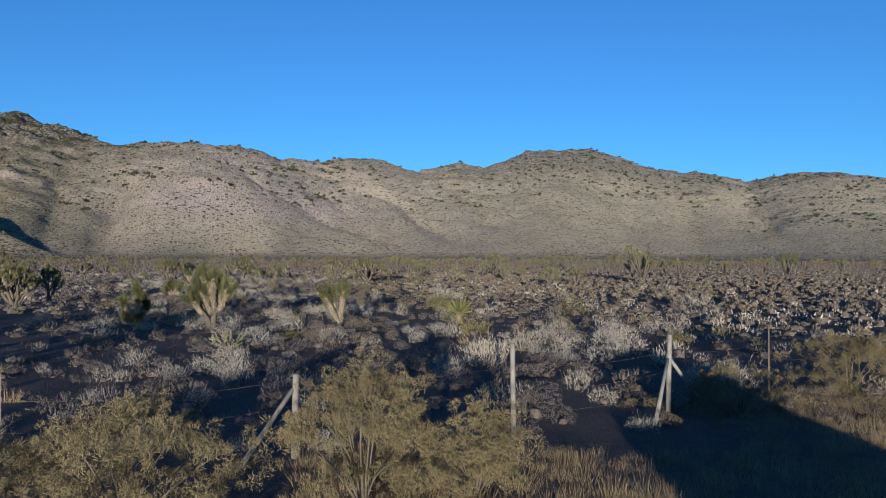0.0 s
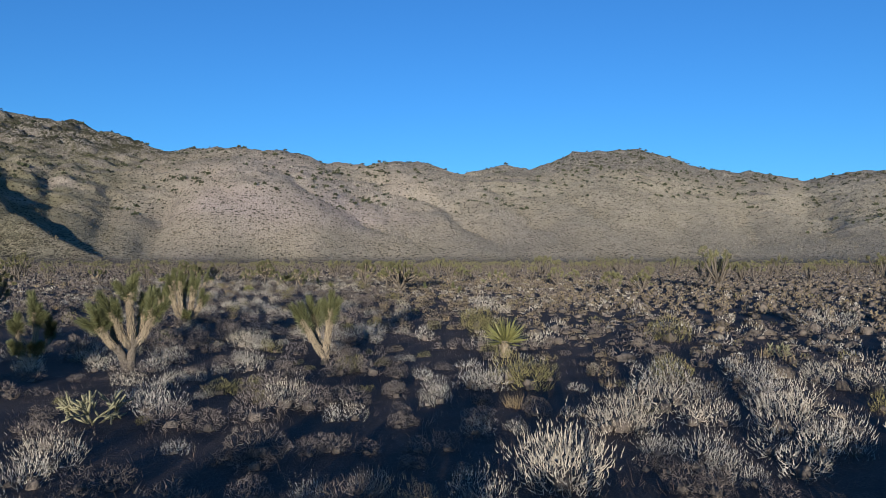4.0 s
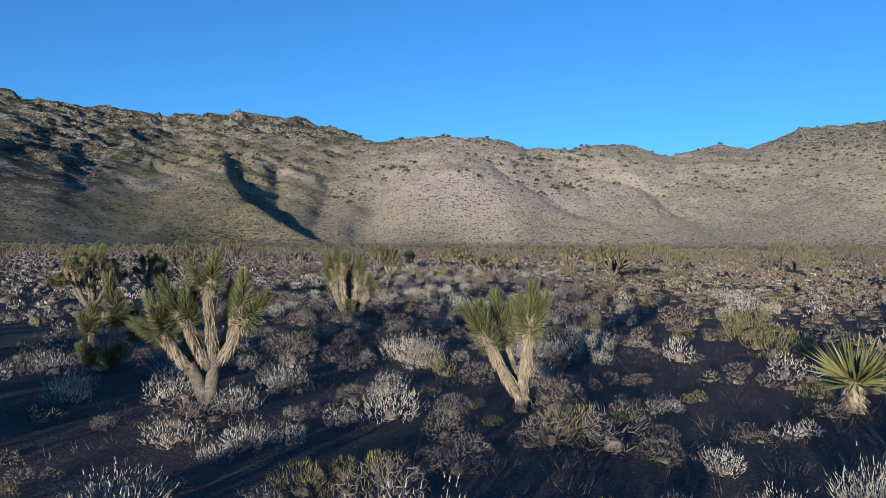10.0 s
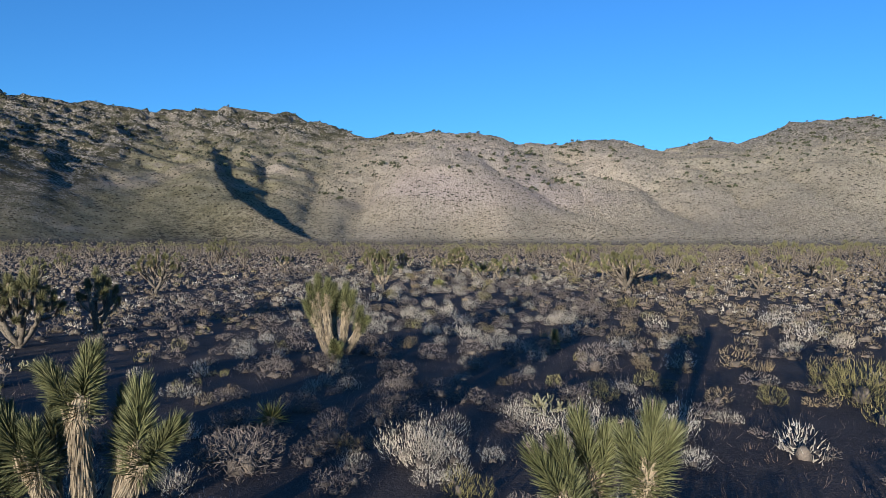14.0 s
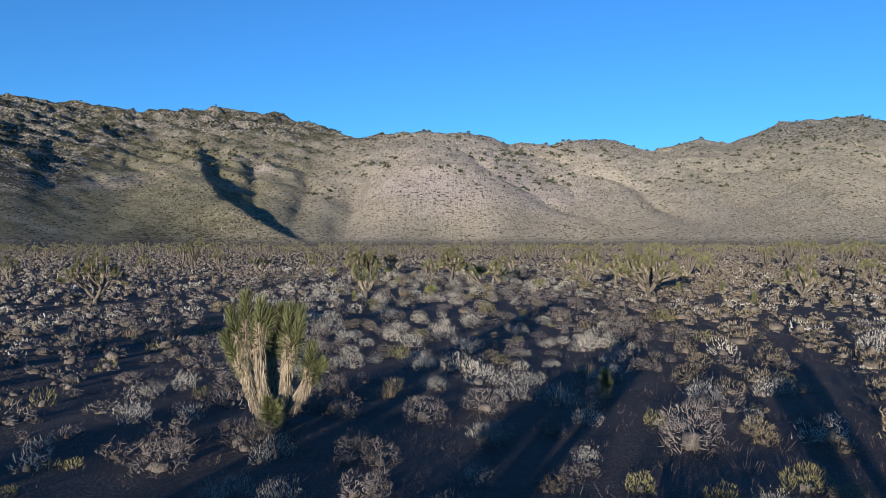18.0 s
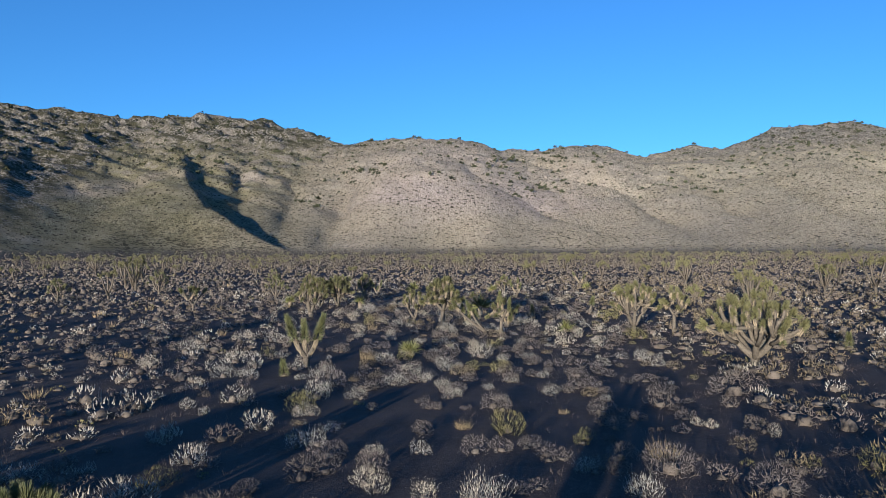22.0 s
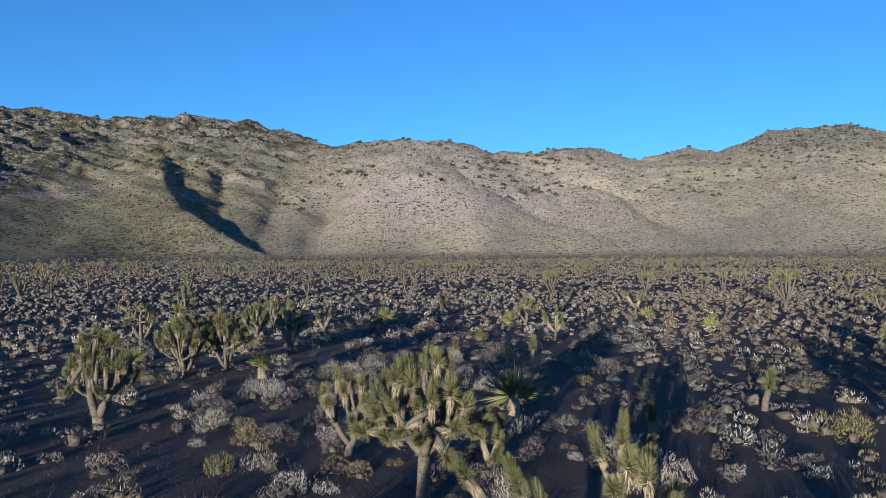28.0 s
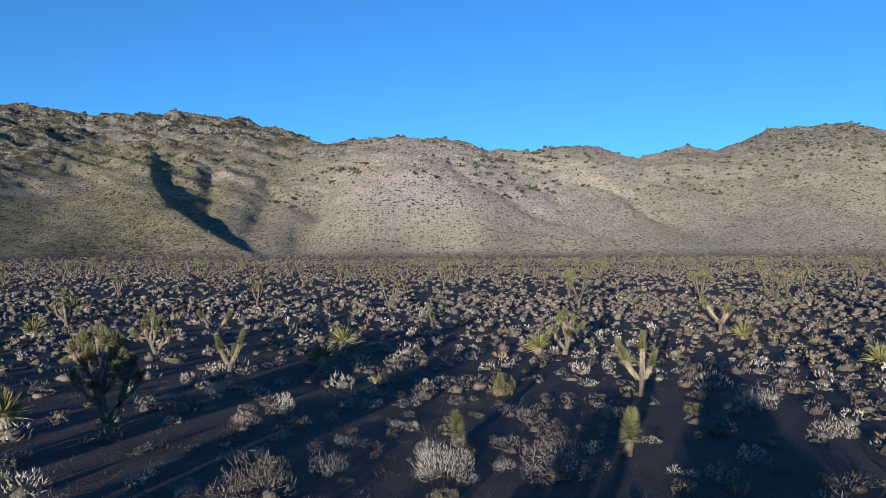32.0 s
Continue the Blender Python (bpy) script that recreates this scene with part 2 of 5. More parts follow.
    scrub = mix(thick, ramp(tex(0.03), [(0.35, (0.45, 0.38, 0.27)), (0.65, (0.54, 0.455, 0.335))]), ramp(tex(0.06), [(0.35, (0.19, 0.17, 0.10)), (0.65, (0.30, 0.268, 0.175))]))
    dark_scrub = ramp(tex(0.07), [(0.3, (0.035, 0.033, 0.021)), (0.7, (0.075, 0.068, 0.044))])
    spots = both(both(dots(0.2, 0.46, 0.54), dots(0.45, 0.46, 0.54)), thick, "MULTIPLY")
    scrub = mix(spots, scrub, dark_scrub)
    scrub = mix(both(dots(0.28, 0.39, 0.45), dots(0.55, 0.38, 0.44)), scrub, brush)
    far = mix(span(west.outputs[0], 75, 38), far, scrub)
    out = mix(span(sep.outputs[2], 1.5, 9.0), soil, far)
    l.new(out, bsdf.inputs["Base Color"])
    b1, b2 = n.new("ShaderNodeBump"), n.new("ShaderNodeBump")
    b1.inputs["Distance"].default_value, b1.inputs["Strength"].default_value = 0.03, 0.8
    l.new(tex(18, 5), b1.inputs["Height"])
    b2.inputs["Distance"].default_value = 4.0
    l.new(tex(0.45, 8, 0.75), b2.inputs["Height"])
    l.new(span(sep.outputs[2], 2, 8), b2.inputs["Strength"])
    l.new(b1.outputs[0], b2.inputs["Normal"])
    b3 = n.new("ShaderNodeBump")
    b3.inputs["Distance"].default_value = 0.9
    l.new(both(dots(0.28, 0.3, 0.5), dots(0.55, 0.3, 0.5)), b3.inputs["Height"])
    l.new(span(sep.outputs[2], 2, 8), b3.inputs["Strength"])
    l.new(b2.outputs[0], b3.inputs["Normal"])
    l.new(b3.outputs[0], bsdf.inputs["Normal"])
    return m


M_GROUND = ground_material()

# ================= mesh helpers =================
rng = np.random.default_rng(7)


def mesh_from(name, verts, tris, mat, inner=None, which=None):
    """A mesh from arrays of corners and triangles; which: 1 for the triangles of the inner material."""
    me = bpy.data.meshes.new(name)
    verts, tris = np.asarray(verts, np.float32), np.asarray(tris, np.int32)
    me.vertices.add(len(verts))
    me.vertices.foreach_set("co", verts.ravel())
    me.loops.add(tris.size)
    me.loops.foreach_set("vertex_index", tris.ravel())
    me.polygons.add(len(tris))
    me.polygons.foreach_set("loop_start", np.arange(0, tris.size, 3, dtype=np.int32))
    me.update(calc_edges=True)
    me.materials.append(mat)
    if which is not None:
        me.materials.append(inner)
        me.polygons.foreach_set("material_index", np.asarray(which, np.int32))
    return me


def thing(name, label, category, m, group="", kind=""):
    ob = new(name)
    ob.matrix_basis = m
    return tagged(ob, label, category, group, kind)


def part(name, me, parent, m=None, label=""):
    ob = new(name, me)
    ob.parent = parent
    if m is not None:
        ob.matrix_basis = m
    return tagged(ob, label)


def unit(v):
    return v / np.maximum(np.linalg.norm(v, axis=-1, keepdims=True), 1e-9)


def blades(base, way, length, width, r, kite=True):
    """Thin leaves or twigs from base points along ways: kites of two triangles, or slivers of one."""
    n = len(base)
    side = unit(np.cross(way, unit(r.normal(size=(n, 3))))) * np.reshape(width, (-1, 1)) / 2
    tip = base + way * np.reshape(length, (-1, 1))
    i = np.arange(n)[:, None]
    if kite:
        mid = base + way * np.reshape(length, (-1, 1)) * 0.4
        v = np.stack([base, mid + side, tip, mid - side], 1).reshape(-1, 3)
        t = np.concatenate([4 * i + [0, 1, 2], 4 * i + [0, 2, 3]], 1).reshape(-1, 3)
    else:
        v = np.stack([base - side, base + side, tip], 1).reshape(-1, 3)
        t = 3 * i + [0, 1, 2]
    return v, t


def join(pieces):
    vs, ts, k = [], [], 0
    for v, t in pieces:
        vs.append(v)
        ts.append(t + k)
        k += len(v)
    return np.concatenate(vs), np.concatenate(ts)


def tube(points, radii, sides=8, r=None, rough=0.0):
    """A closed tapered tube along points."""
    points = np.asarray(points, float)
    d = unit(np.gradient(points, axis=0))
    ref = np.where(np.abs(d[:, 2:3]) > 0.9, [[1.0, 0, 0]], [[0, 0, 1.0]])
    u = unit(np.cross(d, ref))
    w = np.cross(d, u)
    a = np.linspace(0, 2 * np.pi, sides, endpoint=False)
    rad = np.asarray(radii, float)[:, None] * (1 + (rough * r.normal(size=(len(points), sides)) if r is not None else 0))
    v = points[:, None] + rad[..., None] * (np.cos(a)[None, :, None] * u[:, None] + np.sin(a)[None, :, None] * w[:, None])
    v = np.concatenate([v.reshape(-1, 3), points[:1], points[-1:]])
    n, t = len(points), []
    for i in range(n - 1):
        for j in range(sides):
            p, q = i * sides + j, i * sides + (j + 1) % sides
            t += [(p, q, q + sides), (p, q + sides, p + sides)]
    for j in range(sides):
        k = (j + 1) % sides
        t += [(n * sides, k, j), (n * sides + 1, (n - 1) * sides + j, (n - 1) * sides + k)]
    return v, np.array(t)


def place(v, x, y, z, turn, size, tall=1.0):
    c, s = math.cos(turn) * size, math.sin(turn) * size
    return v @ np.array([[c, s, 0], [-s, c, 0], [0, 0, size * tall]]) + [x, y, z]


def hearts_of(shape):
    """Which triangles of a shape belong to its heart, dead twigs darkened for inner shade."""
    return shape[2] if len(shape) > 2 else np.zeros(len(shape[1]), int)


def side_of(shape, which, name, mat):
    """The twigs (0) or the heart (1) of a shape as a mesh; None if it has none."""
    t = shape[1][hearts_of(shape) == which]
    if len(t):
        used, t = np.unique(t, return_inverse=True)
        return mesh_from(name, shape[0][used], t.reshape(-1, 3), mat)


def join_bush(pieces):
    """Joined twigs and hearts, with the mark of the hearts' triangles."""
    return *join([p[:2] for p in pieces]), np.concatenate([hearts_of(p) for p in pieces])


def scatter(name, shapes, rows, mat, label, category):
    """One joined object of many plants nobody could count."""
    vs, ts, ws, k = [], [], [], 0
    for n, (x, y, size, tall) in enumerate(rows):
        v, t = shapes[n % len(shapes)][:2]
        ws.append(hearts_of(shapes[n % len(shapes)]))
        vs.append(place(v, x, y, float(plain(x, y)) - 0.02, n * 2.399, size, tall))
        ts.append(t + k)
        k += len(v)
    if vs:
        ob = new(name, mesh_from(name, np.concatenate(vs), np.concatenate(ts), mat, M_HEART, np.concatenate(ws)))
        return tagged(ob, label, category, kind="stuff")


# ================= the lie of the land =================
CX, CY = 3.4, 20.0
SKY_AZ = (-180, -60, -40, -33.1, -28.7, -23.4, -20.6, -18.2, -13.5, -11.3, -7.7, -3.2, 2.3, 5, 8.1, 10.7, 13.3, 16.2, 18.9, 21.6, 25.1, 29.9, 32.3, 34.3, 39.5, 41.7, 45.2, 47.4, 52, 62, 90, 180)
SKY_EL = (0.01, 0.15, 0.178, 0.179, 0.174, 0.167, 0.172, 0.177, 0.176, 0.164, 0.145, 0.153, 0.151, 0.139, 0.135, 0.143, 0.136, 0.123, 0.136, 0.131, 0.151, 0.153, 0.139, 0.124, 0.111, 0.10, 0.11, 0.108, 0.09, 0.08, 0.02, 0.01)
RIDGE_AZ = (-180, -60, -40, -33, -25, -13, -7, 0, 4, 10, 16, 30, 45, 90, 180)
RIDGE_R = (1150, 1100, 1110, 1120, 1140, 1160, 1050, 960, 980, 1050, 1100, 1330, 1500, 1500, 1300)
# gullies: shares of the way up, azimuths there, depth, width in degrees
GULLIES = (
    ((0.03, 0.17, 0.40, 0.7), (-26.5, -24.4, -22.4, -22.0), 6, 1.6), ((0.05, 0.3, 0.8), (-31.0, -29.5, -28.0), 1.5, 1.2),
    ((0.08, 0.24, 0.44, 0.59, 0.8), (-12.6, -11.7, -10.8, -10.4, -11.0), 5, 0.8), ((0.12, 0.18, 0.33, 0.51, 0.64, 0.8), (-8.3, -8.1, -7.3, -5.8, -4.0, -3.0), 8, 0.9),
    ((0.08, 0.29, 0.53, 0.64, 0.9), (20.5, 17.7, 14.3, 10.5, 7.0), 15, 1.4), ((0.1, 0.26, 0.43, 0.68, 0.9), (30.5, 27.8, 25.3, 23.9, 22.0), 11, 1.2),
    ((0.12, 0.32, 0.5, 0.6, 0.85), (14.0, 8.3, 4.2, 2.4, 0.5), 5, 0.8), ((0.1, 0.5, 0.9), (25.0, 20.5, 18.0), 9, 1.2), ((0.1, 0.5, 0.9), (-1.5, -3.5, -5.0), 2.5, 0.8),
    ((0.1, 0.5, 0.9), (39.0, 37.5, 36.0), 14, 1.8), ((0.2, 0.5, 0.9), (12.0, 9.0, 5.5), 4, 0.7), ((0.3, 0.6, 0.9), (-15.0, -14.6, -14.0), 6, 0.7), ((0.1, 0.5, 0.9), (45.0, 43.0, 42.0), 10, 1.5), ((0.1, 0.5, 0.9), (34.5, 31.0, 29.0), 8, 1.2))
SPURS = ((0.5, -3.0, 24, 6.0), (28.0, 29.0, 14, 3.5), (17.0, 11.5, 8, 1.6), (-38.0, -40.0, 18, 8.0))
# steep-sided spurs: shares, azimuths, height, breadth of the gentle flank and of the sheer one
SCARPS = (
    ((0.02, 0.06, 0.10, 0.17, 0.25, 0.36, 0.47, 0.6, 0.75), (-12.0, -14.0, -15.8, -17.8, -18.6, -19.2, -19.5, -19.8, -20.2), 16, 4.6, 1.15),
    ((0.08, 0.24, 0.44, 0.6), (-13.6, -12.6, -11.8, -11.2), 2, 1.6, 0.7), ((0.1, 0.3, 0.5, 0.7), (-10.1, -9.3, -8.0, -6.6), 3.5, 1.7, 1.0),
    ((0.03, 0.2, 0.7), (-29.2, -28.4, -26.5), 1.5, 2.4, 1.3), ((0.03, 0.1, 0.3), (-32.0, -31.4, -30.5), 1.5, 2.0, 1.2))


def wave(x, y, seed, scale):
    """Smooth pseudo-noise of a few crossed waves."""
    r = np.random.default_rng(seed)
    out = 0
    for k in range(7):
        a, p, f = r.uniform(0, 6.28), r.uniform(0, 6.28), r.uniform(0.6, 1.7) / scale
        out = out + np.sin((x * math.cos(a) + y * math.sin(a)) * f + p)
    return out / 7


LATTICE = np.random.default_rng(17).uniform(-1, 1, (256, 256))


def bumps(x, y, scale, octaves=4, ridged=False):
    """Value noise of several octaves, -1 to 1; ridged: sharp crests."""
    out, amp, norm = 0, 1.0, 0.0
    for k in range(octaves):
        u, v = np.asarray(x, float) / scale + 17.3 * k, np.asarray(y, float) / scale + 9.1 * k
        i, j = np.floor(u).astype(int), np.floor(v).astype(int)
        f, g = u - i, v - j
        f, g = f * f * (3 - 2 * f), g * g * (3 - 2 * g)
        i, j = i % 256, j % 256
        i1, j1 = (i + 1) % 256, (j + 1) % 256
        n = (LATTICE[i, j] * (1 - f) + LATTICE[i1, j] * f) * (1 - g) + (LATTICE[i, j1] * (1 - f) + LATTICE[i1, j1] * f) * g
        out, norm = out + amp * (1 - 2 * np.abs(n) if ridged else n), norm + amp
        amp, scale = amp * 0.5, scale * 0.5
    return out / norm


def plain(x, y):
    return 0.05 * wave(x, y, 3, 3.0) + 0.10 * wave(x, y, 4, 11.0)


def land(x, y, share=False):
    """Height of the ground; share: how far up from the foot (0) to the crest (1) a place lies."""
    x, y = np.asarray(x, float), np.asarray(y, float)
    az, r = np.degrees(np.arctan2(x - CX, y - CY)), np.hypot(x - CX, y - CY)
    el, rr = np.interp(az, SKY_AZ, SKY_EL), np.interp(az, RIDGE_AZ, RIDGE_R)
    foot = np.interp(az, (-60, -40, -30, -20, -11, 0, 20, 35, 55), (400, 430, 460, 505, 545, 550, 560, 600, 640)) + 14 * np.sin(np.radians(az) * 11) + 22 * bumps(az, 0 * az, 5, 2)
    s0 = (r - foot) / (rr - foot)
    s = np.clip(s0, 0, None)
    if share:
        return s
    top = 4.5 + el * rr
    bow = np.interp(az, (-40, -16, -9, -2, 7, 14, 24, 40), (1.15, 1.18, 1.28, 1.06, 1.08, 1.16, 1.16, 1.22))
    soft = 0.5 * (s0 + np.sqrt(s0 * s0 + 0.0014))
    h = top * np.where(s < 1, np.minimum(soft, 1) ** bow, np.clip(1 - 0.8 * (s - 1), 0.3, 1))
    q = np.clip(s, 0, 1)
    rise = np.clip(q / 0.42, 0, 1)
    mid = rise * rise * (3 - 2 * rise) * np.sin(np.pi * q) ** 0.5
    wob = 1.3 * bumps(x, y, 160, 2)
    for shares, beds, deep, wide in GULLIES:
        c = np.interp(s, shares, beds) + 0.25 * np.sin(s * 23 + deep) + wob * 0.35
        h = h - deep * mid * (1.15 - 0.75 * q) * np.exp(-np.abs((az - c) / wide) ** 1.5)
    for a0, a1, high, wide in SPURS:
        c = a0 + (a1 - a0) * s + wob * 0.3
        h = h + high * mid * np.exp(-(((az - c) / wide) ** 2)) * np.clip(1.7 - 1.7 * s, 0, 1)
    for shares, crest, high, broad, sheer in SCARPS:
        d = az - np.interp(s, shares, crest) - 0.3 * wob
        up = high * np.interp(s, (0.0, 0.05, 0.12, 0.26, 0.46, 0.66), (0, 0.3, 0.75, 1, 0.6, 0)) * (1 + 0.25 * bumps(x, y, 40, 3))
        h = h + up * np.where(d < 0, np.exp(-((d / broad) ** 2)), np.exp(-((d / sheer) ** 2)))
    left = np.clip((-4 - az) / 9, 0.0, 1)
    craggy = (0.25 + 0.75 * left) * np.clip(s * 1.7 - 0.45, 0, 1) * np.clip(2 - s, 0, 1)
    u, v = x * 0.8 + y * 0.35, y * 0.9 - x * 0.25
    edge = np.clip(1.25 - np.clip(s - 0.7, 0, 1) * 1.6, 0.7, 1)
    h = h + craggy * edge * (6.2 * bumps(u, v * 1.6, 42, 5, True) + 5.6 * np.clip(bumps(u, v * 2.0, 22, 4) * 3, -0.4, 1) - 3.6)
    h = h + np.clip(s * 3, 0, 1) * (4.0 * bumps(x, y, 60, 4) + 2.8 * bumps(x, y, 22, 3, True) * np.clip(s * 1.5, 0.3, 1) - 1.0)
    # tilted rock layers: steep risers and gentle treads, strongest on the rugged side
    layers = (np.clip((-5 - az) / 6, 0, 1) * np.clip((s - 0.22) / 0.25, 0, 1) + 0.45 * np.clip((az - 1) / 5, 0, 1) * np.clip((s - 0.45) / 0.25, 0, 1)) * np.clip(3.2 - 2.6 * s, 0, 1)
    layers = layers * np.clip(0.75 + 1.1 * bumps(x, y, 75, 2), 0.1, 1.2)
    for thick, lean in ((19.0, 0.30), (8.5, 0.24)):
        k = (h + lean * x + 7 * bumps(x, y, 90, 3)) / thick
        k = k - np.floor(k)
        rise = np.clip(k / 0.3, 0, 1)
        h = h + layers * thick * 0.34 * (rise * rise * (3 - 2 * rise) - k)
    fan = np.clip((r - 160) / 420, 0, 1) ** 2 * 2.0
    return plain(x, y) * np.clip(1.3 - r / 400, 0, 1) + fan + np.clip(h, 0, None)


def hollow(x, y):
    """How near a place is to the bed of a gully, 0 to 1."""
    az, s, wob = np.degrees(np.arctan2(x - CX, y - CY)), land(x, y, True), 1.3 * bumps(x, y, 160, 2)
    beds = [np.exp(-(((az - (np.interp(s, shares, bed) + 0.25 * np.sin(s * 23 + deep) + wob * 0.35)) / (wide * 0.45)) ** 2)) for shares, bed, deep, wide in GULLIES]
    return np.max(beds, 0) * np.clip(s * 4, 0, 1)


def build_ground():
    az = np.radians(np.concatenate([np.arange(-180, -42, 4.0), np.arange(-42, 58, 0.2), np.arange(58, 180, 4.0)]))
    rr = np.concatenate([np.arange(2.5, 150, 2.5), np.geomspace(150, 375, 30), np.concatenate([np.arange(380, 1180, 5.2), np.arange(1185, 1560, 9.0)]), np.geomspace(1600, 4600, 12)])
    n, k = len(az), len(rr)
    A, R = np.meshgrid(az, rr)
    x, y = CX + np.sin(A) * R, CY + np.cos(A) * R
    v = np.concatenate([np.stack([x, y, land(x, y)], -1).reshape(-1, 3), [[CX, CY, float(land(CX, CY))]]])
    i, j = np.meshgrid(np.arange(k - 1), np.arange(n), indexing="ij")
    p, q = (i * n + j).ravel(), (i * n + (j + 1) % n).ravel()
    t = np.concatenate([np.stack([p, q + n, q], -1), np.stack([p, p + n, q + n], -1)])
    j = np.arange(n)
    t = np.concatenate([t, np.stack([np.full(n, n * k), j, (j + 1) % n], -1)])
    me = mesh_from("ground", v, t, M_GROUND)
    me.polygons.foreach_set("use_smooth", np.ones(len(t), bool))
    tagged(new("ground", me), "sandy desert plain rising to stony brush-covered mountains", "ground", kind="structure")


build_ground()

# ================= Joshua trees, yuccas, chollas =================
def leaf_head(n, long, leaf, width, r, low=-0.3):
    """A brush of stiff leaves along the last stretch of a limb, which runs up z from 0 to long."""
    u, a = r.uniform(0, 1, n) ** 0.8, r.uniform(0, 6.283, n)
    rise = low + (1.4 - low) * u ** 0.75 + r.normal(0, 0.13, n)
    way = np.stack([np.cos(a) * np.cos(rise), np.sin(a) * np.cos(rise), np.sin(rise)], -1)
    base = np.stack([0.035 * np.cos(a), 0.035 * np.sin(a), u * long], -1)
    return blades(base, way, leaf * r.uniform(0.8, 1.1, n), width, r, False)


def thatch_sleeve(n, r):
    """Dead leaves that hang along a stretch of limb, 0 to 1 up z, for a limb of radius one tenth."""
    u, a = r.uniform(0, 1, n), r.uniform(0, 6.283, n)
    down = -1.25 + r.normal(0, 0.14, n)
    way = np.stack([np.cos(a) * np.cos(down), np.sin(a) * np.cos(down), np.sin(down)], -1)
    base = np.stack([0.085 * np.cos(a), 0.085 * np.sin(a), u], -1)
    return join([blades(base, way, 0.2 * r.uniform(0.7, 1.2, n), 0.022, r, n < 50), tube([[0, 0, 0], [0, 0, 0.5], [0, 0, 1]], [0.09, 0.095, 0.08], 7, r, 0.05)])


def thatch_on(way, rad, r, dense=900):
    """Dead straw leaves that hang close along a limb."""
    n = int(dense * np.linalg.norm(np.diff(way, axis=0), axis=1).sum())
    u = r.uniform(0, len(way) - 1.001, n)
    i, f = u.astype(int), (u % 1)[:, None]
    axis = unit(way[i + 1] - way[i])
    side = unit(np.cross(axis, unit(r.normal(size=(n, 3)))))
    base = way[i] * (1 - f) + way[i + 1] * f + side * rad * 0.95
    fall = unit(-axis + side * r.uniform(0.08, 0.4, (n, 1)) + [0, 0, -0.45])
    return blades(base, fall, 0.15 * r.uniform(0.6, 1.25, n), 0.021, r, False)


HEADS = [mesh_from("leaf_head", *leaf_head(900, 0.62, 0.165, 0.0125, rng, -0.25), M_YOUNG) for _ in range(4)]
HEADS_FAR = [mesh_from("leaf_head", *leaf_head(64, 0.32, 0.21, 0.05, rng), M_LEAF) for _ in range(3)]
SLEEVES = [mesh_from("thatch", *thatch_sleeve(230, rng), M_THATCH) for _ in range(3)]
SLEEVES_FAR = [mesh_from("thatch", *thatch_sleeve(14, rng), M_THATCH) for _ in range(2)]


FLOWER = mesh_from("dried_flower", *join([tube([[0, 0, 0], [0.01, 0, 0.15], [0, 0.01, 0.3]], [0.012, 0.012, 0.006], 5), blades(np.stack([0 * np.arange(60), 0 * np.arange(60), np.linspace(0.08, 0.3, 60)], -1), unit(rng.normal(size=(60, 3)) + [0, 0, 0.3]), 0.09, 0.018, rng, False)]), M_FLOWER)


def along(p, d, scale, stretch=1.0):
    q = Vector(d).to_track_quat("Z", "Y")
    return Matrix.LocRotScale(p, q, (scale, scale, scale * stretch))


